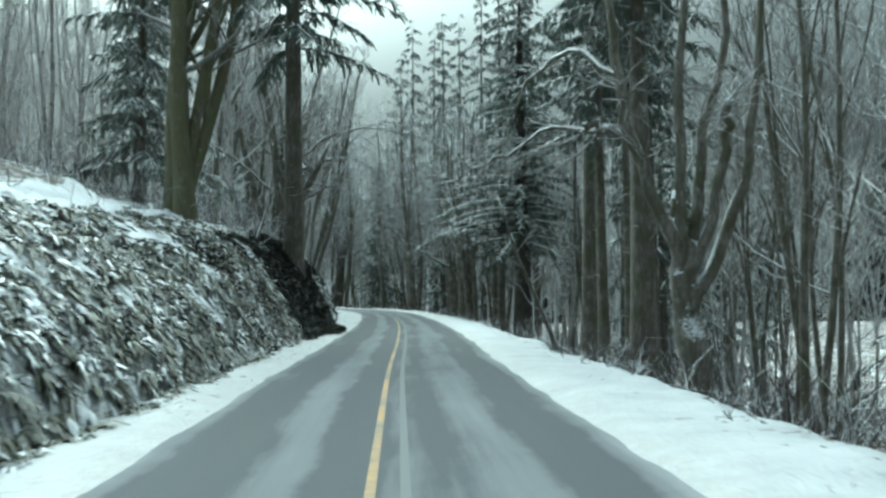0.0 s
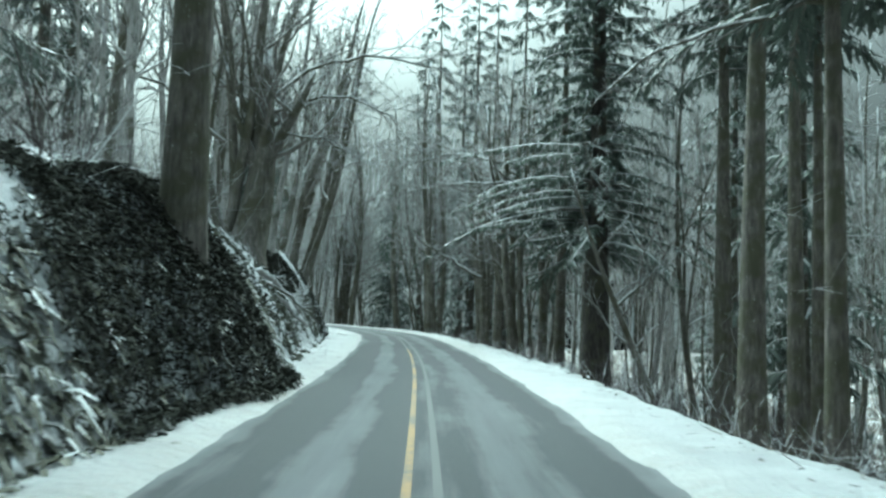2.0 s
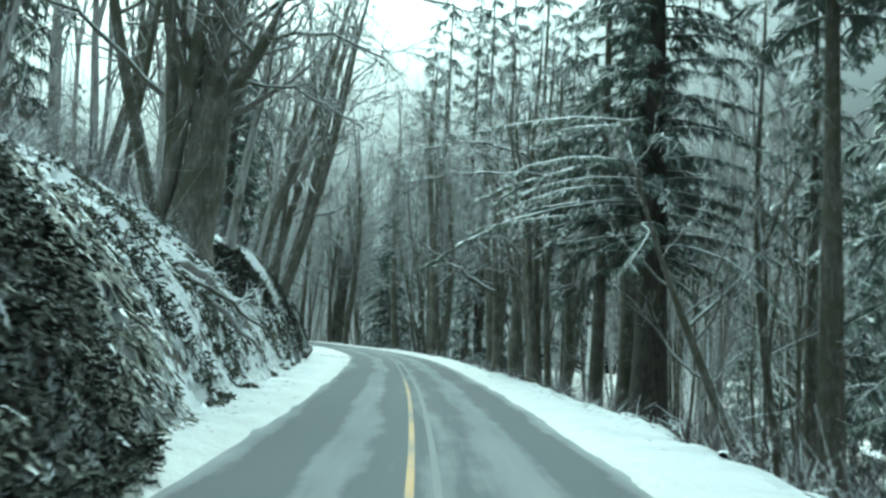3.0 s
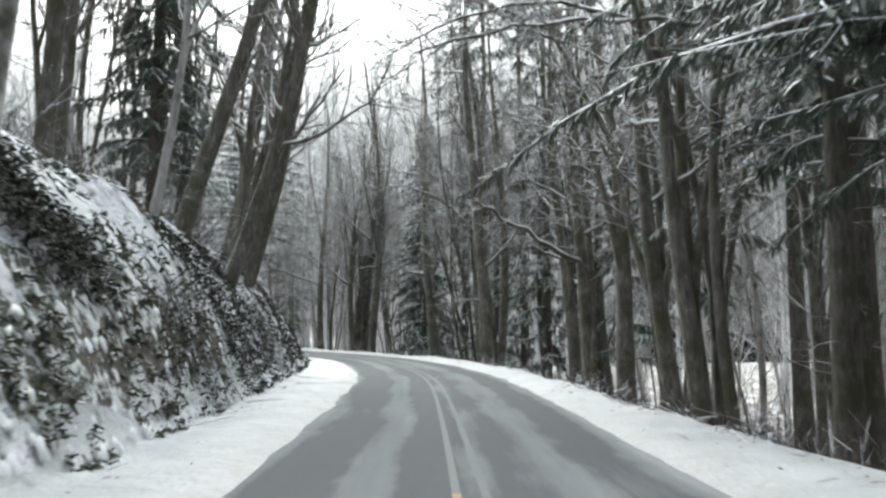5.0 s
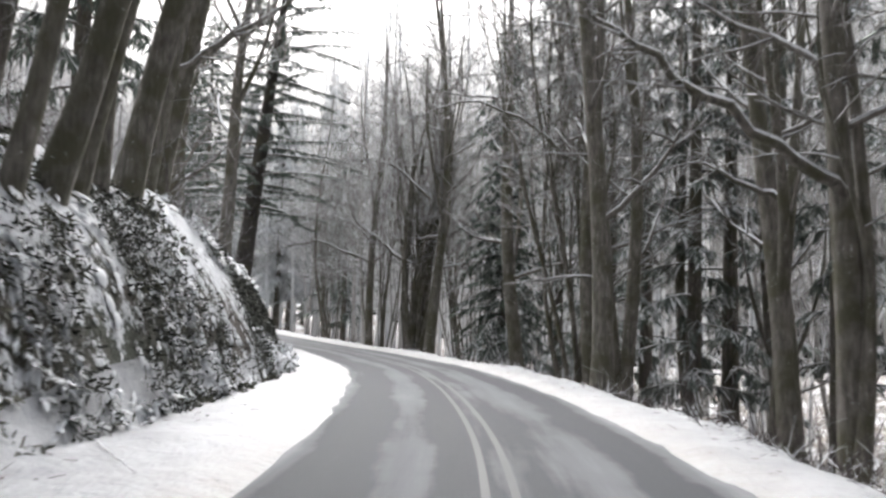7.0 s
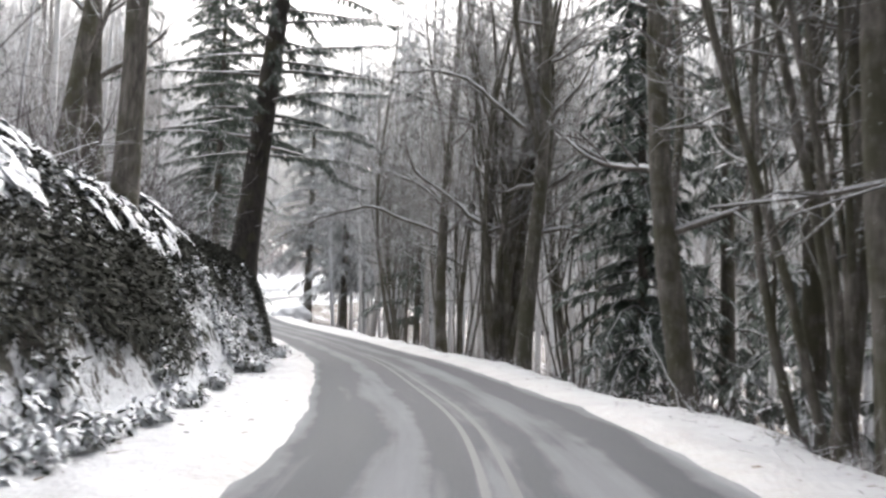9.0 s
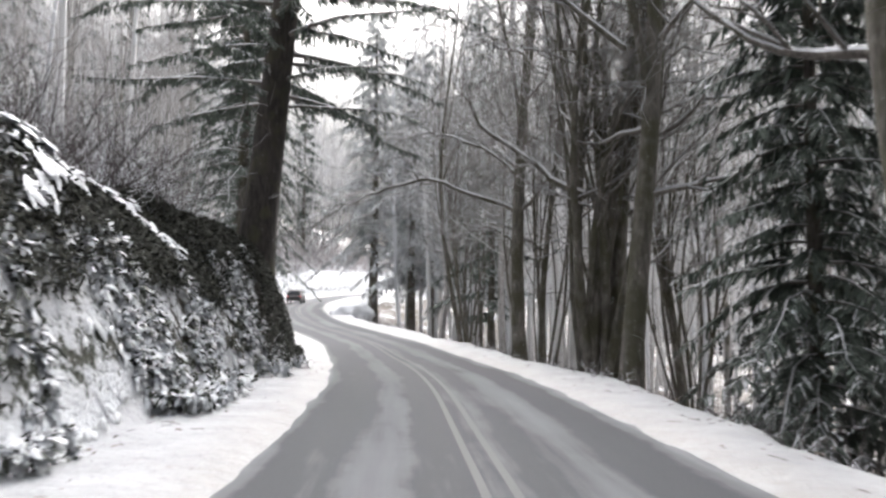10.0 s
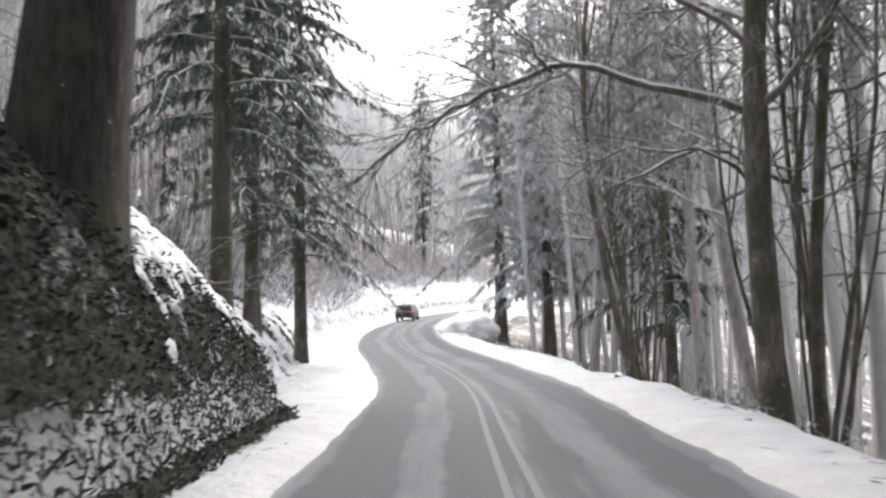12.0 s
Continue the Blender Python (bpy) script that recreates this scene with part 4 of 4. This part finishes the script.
def lump(shape, rng, at, down, along, length, wide, tall):
    """A soft lump of snow, drawn out down the slope."""
    up = along.cross(down).normalized()
    if up.z < 0:
        up = -up
    base = len(shape.v)
    sides = 7
    grow = [rng.uniform(0.35, 1.6) for k in range(sides)]
    for ring, lift in ((1.0, -0.35), (0.55, 0.8)):
        for k in range(sides):
            t = 2 * math.pi * k / sides
            shape.v.append(tuple(at + down * (length * ring * grow[k] * math.cos(t)) + along * (wide * ring * grow[k] * math.sin(t)) + up * (tall * lift * rng.uniform(0.85, 1.15))))
    for k in range(sides):
        k2 = (k + 1) % sides
        shape.f.append((base + k, base + k2, base + sides + k2, base + sides + k))
    shape.f.append(tuple(base + sides + k for k in range(sides)))
    shape.n = len(shape.v)


def bank_snow():
    """Snow caught in lumps between and on the ferns."""
    rng = random.Random(13)
    s = Shape()
    for n in range(15000):
        y, u = rng.uniform(5, 160), 6.0 * rng.random() ** 1.1 - 0.2
        ridge = n < 900
        if ridge:
            y = rng.uniform(130.8, 138.5)
            u = rng.gauss(1.1, 0.3) if y < 136.5 else rng.uniform(-0.2, 2.2)
        if not ridge and n >= 2000 and (in_ivy(y, u) and rng.random() < 0.9 or fern_patch(y, u) > 0.10 + 0.25 * rng.random()):
            continue
        laden = 900 <= n < 2000
        if laden:
            y, u = rng.uniform(103, 121), rng.uniform(1.6, 3.9)
            if smooth_noise(y, u, 1.0, 61) < 0.04:
                continue
        p, q = bank_place(y, u), bank_place(y, u + 0.4)
        down = (p - q).normalized()
        along = (bank_place(y + 0.4, u) - p).normalized()
        size = rng.choice((0.05, 0.06, 0.08, 0.10, 0.13)) * rng.uniform(0.8, 1.2)
        if ridge:
            size = rng.uniform(0.08, 0.2)
            p += Vector((0.08, 0, 0.16))
        if laden:
            size = rng.uniform(0.08, 0.2)
            p += Vector((0.22, 0, 0.12))
        slant = (down + along * rng.uniform(-0.6, 0.25)).normalized()
        lump(s, rng, p + Vector((0, 0, rng.uniform(0.0, 0.16))), slant, along, size * rng.uniform(0.9, 1.8), size * rng.uniform(0.6, 1.1), size * rng.uniform(0.15, 0.3))
    return tagged(s.object("bank_snow", M_FRESH_SNOW), label="lumps of fresh snow caught on the steep fern bank", category="snow", kind="stuff")


def ivy(name, zone, count, seed, label, sparse=0.0, leaf=1.0):
    rng = random.Random(seed)
    s = Shape()
    y0, y1, u0, u1 = zone
    for n in range(count):
        y, u = rng.uniform(y0, y1), rng.uniform(u0, u1)
        edge = min((y - y0) * 0.38, (y1 - y) * 0.5, (u1 - u) * 1.3, (u - u0) * 1.6 + (0.9 if u0 < 0 else 0.1))
        if smooth_noise(y, u, 1.6, seed) + 0.25 * smooth_noise(y, u, 0.6, seed + 1) < 0.30 + sparse - min(edge, 1.2) * 0.68 + (rng.random() - 0.5) * 0.2:
            continue
        p = bank_place(y, u) + unit(rng) * 0.12 + Vector((0.10, 0, 0.08))
        along = (Vector((0.5, 0, -0.45)) + unit(rng) * 0.8).normalized()
        s.blade(p, along, (along.cross(Vector((1, 0.3, 0.6))).normalized() + unit(rng) * 0.3).normalized(), leaf * rng.uniform(0.09, 0.18), leaf * rng.uniform(0.07, 0.12), 0.2, 1)
    return tagged(s.object(name, M_IVY), label=label, category="ivy", kind="stuff")


def snowy_growth():
    """Low leafy plants along the foot of the bank and over its edge."""
    rng = random.Random(17)
    s = Shape()
    for y0, y1, u0, u1, count in ((98, 122, -0.5, 0.5, 1300), (112, 126, -0.9, 1.3, 2300), (97, 114, 1.5, 4.6, 3000), (76, 92, -0.3, 0.8, 500)):
        for n in range(count):
            y, u = rng.uniform(y0, y1), rng.uniform(u0, u1)
            if smooth_noise(y, u, 1.1, 15) + 0.4 * smooth_noise(y, u, 0.4, 16) < -0.02:
                continue
            p = bank_place(y, u) + Vector((0, 0, rng.uniform(0.0, 0.35)))
            for k in range(8):
                along = (unit(rng) + Vector((0.5, 0, 0.1))).normalized()
                s.blade(p, along, (along.cross(Vector((0, 0, 1))) + unit(rng) * 0.4).normalized(), rng.uniform(0.10, 0.24), rng.uniform(0.05, 0.10), 0.4, 2)
    return tagged(s.object("leafy_growth", M_SNOWY_LEAF), label="low leafy plants under fresh snow along the bank's foot", category="plants", kind="stuff")


bank_ferns()
bank_snow()
snowy_growth()
ivy("ivy_cover", IVY_ZONES[0], 38000, 31, "dark ivy mound round the foot of the tall fir", leaf=0.85)
ivy("ivy_cover", (15, 34, -0.3, 3.6), 13000, 35, "patches of dark ivy among the ferns of the bank", 0.78)
ivy("ivy_cover", (43, 60, -0.3, 3.0), 10000, 36, "patches of dark ivy among the ferns of the bank", 0.7)
ivy("ivy_cover", (68, 100, -0.2, 3.4), 34000, 37, "patches of dark ivy among the ferns of the bank", 0.5, 0.8)
ivy("ivy_cover", (57, 71, 0.8, 3.4), 30000, 38, "dark earth and ivy under the edge of the bank", 0.3, 0.8)
# dark leaves also stand in for the shadow under the bank's overhang
ivy("ivy_cover", IVY_ZONES[1], 17000, 32, "dark undergrowth on the bank, also standing for its undercut's shade")
ivy("ivy_cover", IVY_ZONES[3], 46000, 34, "dark evergreen growth hanging over the bank")
ivy("ivy_cover", (116, 128, 0.8, 4.4), 32000, 39, "dark evergreen growth hanging over the bank", -0.25, 0.7)
ivy("ivy_cover", IVY_ZONES[2], 50000, 33, "dark ivy and earth on the bank under the leaning fir", leaf=0.7)


def undergrowth():
    """Bare brush on the forest floor, both sides."""
    rng = random.Random(4)
    s = Shape()
    for n in range(2600):
        y = rng.uniform(14, 200) if n < 1200 else rng.uniform(14, 130)
        o = 14 + 30 * rng.random() if n >= 2000 else 6.1 + 14 * rng.random() ** 1.3 if n >= 1200 or rng.random() < 0.6 else -(8.0 + 16 * rng.random())
        x, _ = spot(y, o)
        p = Vector((float(x), y, ground_at(float(x), y) - 0.05))
        tall = rng.uniform(0.8, 2.6) * (1.8 if n >= 2000 else 1)
        for k in range(2):
            twigs(s, rng, p, Vector((rng.uniform(-0.6, 0.6), rng.uniform(-0.6, 0.6), 1)), tall * rng.uniform(0.6, 1.1), 0.014, 1, 0.1, 0.35, plain=True)
    return tagged(s.object("undergrowth", M_BRUSH), label="bare brown brush flecked with snow on the forest floor", category="brush", kind="stuff")


undergrowth()


def valley_brush():
    """Tall scrub on the valley floor, far below the road."""
    rng = random.Random(24)
    s = Shape()
    for n in range(900):
        y, o = rng.uniform(25, 150), rng.uniform(24, 95)
        x, _ = spot(y, o)
        p = Vector((float(x), y, ground_at(float(x), y) - 0.1))
        for k in range(4):
            twigs(s, rng, p, Vector((rng.uniform(-0.8, 0.8), rng.uniform(-0.8, 0.8), 1)), rng.uniform(3, 8), 0.05, 1, 0.1, 0.3, plain=True)
    return tagged(s.object("valley_brush", M_BRUSH), label="tall brown scrub on the valley floor", category="brush", kind="stuff")


valley_brush()


def verge_scrub():
    """Dry stalks, bramble and fallen twigs where the snowy verge breaks off into the wood."""
    rng = random.Random(19)
    s = Shape()
    for n in range(2600):
        y = rng.uniform(10, 172)
        o = float(np.interp(y, *VERGE)) + rng.gauss(0.55, 0.45)
        if o < 3.9 or smooth_noise(y, 0.0, 3.0, 23) < -0.2:
            continue
        x, _ = spot(y, o)
        p = Vector((float(x), y, float(ground_z(y, o)) - 0.03))
        for k in range(2):
            twigs(s, rng, p, Vector((rng.uniform(-1, 1), rng.uniform(-1, 1), rng.uniform(0.1, 0.9))), rng.uniform(0.15, 0.65), 0.011, 1, -0.1, 0.4, plain=True)
    return tagged(s.object("verge_scrub", M_BRUSH), label="dry brown stalks and twigs along the edge of the snowy verge", category="brush", kind="stuff")


verge_scrub()


def thicket():
    """Dense leafless bushes along the top of the bank."""
    rng = random.Random(14)
    s = Shape()
    for y0, y1, u0, u1, count in ((110, 128, 2.6, 10, 130), (117, 137, 3.4, 10, 80), (137, 172, 1.6, 10, 460), (34, 60, 3.0, 12, 90), (60, 84, 4.0, 12, 60), (85, 110, 3.2, 9, 70), (165, 225, 0.9, 9, 260)):
        for n in range(count):
            p = bank_place(rng.uniform(y0, y1), rng.uniform(u0, u1)) - Vector((0, 0, 0.1))
            tall = rng.uniform(1.2, 3.8)
            for k in range(5):
                twigs(s, rng, p, Vector((rng.uniform(-1.3, 1.3), rng.uniform(-1.3, 1.3), 1)), tall * rng.uniform(0.5, 1.1), 0.02, 1, -0.05, 0.45, plain=k > 1)
    return tagged(s.object("thicket", M_BRUSH), label="dense leafless purple-brown brush on the bank top", category="brush", kind="stuff")


thicket()


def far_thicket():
    """Brush with mist put into its colour, closing the slope beyond the bend."""
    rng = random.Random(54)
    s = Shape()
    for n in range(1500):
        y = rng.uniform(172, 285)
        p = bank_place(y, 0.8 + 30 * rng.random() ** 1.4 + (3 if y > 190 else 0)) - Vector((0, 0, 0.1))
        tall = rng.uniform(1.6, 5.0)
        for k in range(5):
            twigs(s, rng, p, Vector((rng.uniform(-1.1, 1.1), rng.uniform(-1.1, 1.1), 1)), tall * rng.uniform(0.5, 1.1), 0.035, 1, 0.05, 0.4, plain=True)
    return tagged(s.object("far_thicket", M_FAR_BRUSH), label="leafless brush beyond the bend, coloured pale mauve as in mist", category="brush", kind="stuff")


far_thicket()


# ---- small things along the road ----
def snow_mound():
    rng = random.Random(6)
    bm = bmesh.new()
    bmesh.ops.create_icosphere(bm, subdivisions=4, radius=1.0)
    x, y = spot(176.0, 4.9)
    for v in bm.verts:
        c = v.co.copy()
        k = 1 + 0.16 * noise.noise(c * 2.1) + 0.06 * noise.noise(c * 6)
        v.co = Vector((c.x * 1.9 * k, c.y * 2.8 * k, max(c.z, -0.2) * 1.6 * k))
    mesh = bpy.data.meshes.new("snow_mound")
    bmesh.ops.recalc_face_normals(bm, faces=bm.faces[:])
    bm.to_mesh(mesh)
    bm.free()
    mesh.materials.append(M_FRESH_SNOW)
    mesh.polygons.foreach_set("use_smooth", [True] * len(mesh.polygons))
    ob = new("snow_mound", mesh)
    ob.location = (float(x), y, ground_at(float(x), y) - 0.15)
    return tagged(ob, label="ploughed heap of white snow at the roadside", category="snow mound")


snow_mound()


def stick(name, points, radius, seed, label, material=None, category="branch", twiggy=3):
    rng = random.Random(seed)
    pts = []
    for q in points:
        x, y = spot(q[0], q[1])
        pts.append(Vector((float(x), float(y), ground_at(float(x), float(y)) + q[2])))
    fine = [on(pts, i / 8) + unit(rng) * radius * 0.8 for i in range(9)]
    s = Shape()
    s.tube(fine, [radius * (1 - 0.5 * i / 8) for i in range(9)], 7, 0.1)
    for k in range(twiggy):
        t = rng.uniform(0.3, 0.95)
        d = (fine[-1] - fine[0]).normalized() + unit(rng) * 0.7
        d.z = abs(d.z) * 0.6
        twigs(s, rng, on(fine, t), d, (fine[-1] - fine[0]).length * 0.25, radius * 0.4, 1, 0.0)
    ob = s.object(name, material or M_MAPLE_BARK)
    return tagged(ob, label=label, category=category)


def litter():
    """Dead leaves, needles and bits of twig on the snow beside the road."""
    rng = random.Random(44)
    s = Shape()
    for n in range(5200):
        y = rng.uniform(4, 160)
        left = rng.random() < 0.55
        wide = float(np.interp(y, *FOOT)) if left else float(np.interp(y, *VERGE))
        o = wide + 0.5 - abs(rng.gauss(0, 0.85))
        if o < 2.7 or smooth_noise(y, o, 2.2, 21) < -0.12:
            continue
        o = -o if left else o
        x, _ = spot(y, o)
        p = Vector((float(x), y, float(ground_z(y, o)) + 0.015))
        a = rng.uniform(0, 6.28)
        along = Vector((math.cos(a), math.sin(a), rng.uniform(-0.1, 0.35))).normalized()
        if rng.random() < 0.3:
            s.tube([p, p + along * rng.uniform(0.06, 0.25)], [0.005, 0.003], 3)
        else:
            s.blade(p, along, (along.cross(Vector((0, 0, 1))) + unit(rng) * 0.4).normalized(), rng.uniform(0.05, 0.14), rng.uniform(0.03, 0.07), 0.2, 1)
    return tagged(s.object("leaf_litter", M_LITTER), label="dead leaves and twigs scattered on the snowy verges", category="litter", kind="stuff")


litter()


# station, offset and height over the ground along each
stick("fallen_log", [(52.2, -6.6, -0.2), (53.8, -5.6, 0.7), (55.0, -4.6, 1.4)], 0.15, 71, "snow-topped fallen log jutting from the bank", M_TWIG, "log")
stick("fallen_log", [(53.0, -6.2, -0.2), (54.2, -5.2, 0.4), (55.2, -4.3, 0.9)], 0.11, 72, "snow-topped fallen log jutting from the bank", M_TWIG, "log")
stick("fallen_branch", [(52.4, -6.2, -0.1), (53.6, -5.2, 0.8), (54.6, -4.2, 1.5)], 0.07, 73, "broken snowy branch hanging over the bank", twiggy=6)
stick("fallen_branch", [(66.5, -4.9, 0.05), (67.8, -4.4, 0.05), (69.2, -4.1, 0.06)], 0.012, 74, "thin broken branch lying on the snowy verge", twiggy=0)
stick("fallen_branch", [(71.0, -5.6, 0.25), (72.2, -4.6, 0.1), (73.4, -3.9, 0.05)], 0.012, 75, "thin broken branch lying on the snowy verge", twiggy=0)
stick("fallen_branch", [(79.5, -4.4, 0.05), (80.5, -3.4, 0.05), (81.3, -2.6, 0.05)], 0.012, 76, "thin broken branch lying on the snowy verge", twiggy=0)
stick("fallen_branch", [(84.0, -4.9, 0.05), (83.0, -4.2, 0.05), (82.0, -3.6, 0.05)], 0.012, 77, "thin broken branch lying on the snowy verge", twiggy=0)
stick("fallen_branch", [(24.0, -4.0, 0.05), (23.0, -3.6, 0.05), (22.4, -3.0, 0.05)], 0.012, 78, "thin broken branch lying on the snowy verge", twiggy=0)
stick("fallen_log", [(146.2, 4.0, 0.06), (147.6, 4.4, 0.08), (149.0, 4.9, 0.08)], 0.09, 79, "short snowy log lying on the verge edge", category="log", twiggy=1)
stick("fallen_log", [(44.5, 4.6, 0.05), (46.0, 4.9, 0.06), (47.8, 5.3, 0.05)], 0.07, 80, "dark rotten log at the verge edge", category="log", twiggy=1)
stick("sapling", [(111.8, 4.9, 0.0), (112.0, 4.8, 0.7), (112.4, 4.4, 1.5)], 0.025, 81, "thin curved sapling dusted with snow", M_TWIG, "sapling")
stick("sapling", [(113.6, 5.2, 0.0), (113.6, 5.4, 0.8), (113.9, 5.2, 1.4)], 0.025, 82, "thin curved sapling dusted with snow", M_TWIG, "sapling")
stick("fallen_branch", [(128.5, -8.6, 0.3), (126.4, -8.9, 1.0), (124.0, -9.4, 1.8)], 0.06, 83, "bare broken branch leaning from the fir's foot", twiggy=3)


# ---- the car ahead ----
def loft(bm, sections):
    """Joins rings of points with equal counts into a closed skin."""
    rings = [[bm.verts.new(p) for p in ring] for ring in sections]
    for a, b in zip(rings, rings[1:]):
        for i in range(len(a)):
            j = (i + 1) % len(a)
            bm.faces.new((a[i], a[j], b[j], b[i]))
    bm.faces.new(rings[0][::-1])
    bm.faces.new(rings[-1])
    bmesh.ops.recalc_face_normals(bm, faces=bm.faces)


def rounded(w, z0, z1, y, k=0.12):
    """A ring across the car at the length y, with softened corners."""
    pts = []
    for sx, sz, a0 in ((1, 0, -90), (1, 1, 0), (-1, 1, 90), (-1, 0, 180)):
        for i in range(4):
            a = radians(a0 + 30 * i)
            cx, cz = sx * (w - k), (z1 - k) if sz else (z0 + k)
            pts.append((cx + k * math.cos(a), y, cz + k * math.sin(a)))
    return pts


def car():
    paint = make_plain("dark_car_paint", (0.035, 0.035, 0.04), 0.3)
    glass = make_plain("dark_car_glass", (0.02, 0.022, 0.025), 0.08)
    rubber = make_plain("tyre_rubber", (0.02, 0.02, 0.02), 0.85)
    rim_mat = make_plain("grey_rim", (0.30, 0.30, 0.31), 0.35, 0.8)
    red = make_plain("red_tail_light", (0.5, 0.02, 0.02), 0.3, emit=((1.0, 0.06, 0.05), 0.5))
    body_y = 197.5
    x, _ = spot(body_y, -1.45)
    root = new("car")
    root.location = (float(x), body_y, float(road_z(body_y)) + 0.01)
    slope = math.atan((float(road_z(body_y + 2)) - float(road_z(body_y - 2))) / 4 * math.cos(heading(body_y)))
    root.rotation_euler = (slope, 0, heading(body_y))
    bm = bmesh.new()
    loft(bm, [rounded(0.80, 0.42, 0.90, -2.28), rounded(0.90, 0.34, 1.02, -2.15), rounded(0.92, 0.30, 1.06, -1.2), rounded(0.92, 0.30, 1.04, 1.0), rounded(0.88, 0.34, 0.92, 2.0),
              rounded(0.76, 0.42, 0.74, 2.28)])
    body = part("body", bm, paint, root)
    bm = bmesh.new()
    loft(bm, [rounded(0.80, 1.00, 1.20, -2.05, 0.08), rounded(0.74, 1.00, 1.62, -1.75), rounded(0.70, 1.00, 1.70, -0.6), rounded(0.70, 1.00, 1.64, 0.3), rounded(0.76, 1.00, 1.10, 1.15, 0.04)])
    part("cabin", bm, paint, root)
    bm = bmesh.new()
    loft(bm, [rounded(0.64, 1.12, 1.16, -2.075, 0.015), rounded(0.60, 1.12, 1.50, -1.86, 0.05), rounded(0.58, 1.12, 1.50, -1.70, 0.05)])
    part("rear_window", bm, glass, root, "dark rear window")
    for sx in (-1, 1):
        bm = bmesh.new()
        loft(bm, [rounded(0.09, 0.72, 0.98, -2.265, 0.04), rounded(0.09, 0.72, 0.98, -2.08, 0.04)])
        bmesh.ops.translate(bm, verts=bm.verts, vec=(0.74 * sx, 0, 0))
        part("tail_light", bm, red, body, "lit red tail light")
        for y in (-1.38, 1.40):
            bm = bmesh.new()
            ring = [(0.20, -0.10), (0.31, -0.11), (0.34, -0.07), (0.34, 0.07), (0.31, 0.11), (0.20, 0.10)]
            rows = [[bm.verts.new((w, r * math.cos(a), r * math.sin(a))) for r, w in ring] for a in [2 * math.pi * i / 20 for i in range(20)]]
            for i in range(20):
                for j in range(6):
                    bm.faces.new((rows[i][j], rows[i][(j + 1) % 6], rows[(i + 1) % 20][(j + 1) % 6], rows[(i + 1) % 20][j]))
            wheel = new("wheel")
            wheel.parent = root
            wheel.location = (0.82 * sx, y, 0.34)
            part("tyre", bm, rubber, wheel)
            bm = bmesh.new()
            bmesh.ops.create_cone(bm, cap_ends=True, segments=20, radius1=0.21, radius2=0.19, depth=0.16, matrix=Matrix.Rotation(radians(90), 4, "Y"))
            part("rim", bm, rim_mat, wheel)
    bm = bmesh.new()
    loft(bm, [rounded(0.84, 0.40, 0.62, -2.36, 0.06), rounded(0.90, 0.38, 0.64, -2.20, 0.06)])
    part("bumper", bm, make_plain("dark_bumper_plastic", (0.05, 0.05, 0.05), 0.7), root)
    return tagged(root, label="dark car with red tail lights driving on the slushy road", category="car")


car()
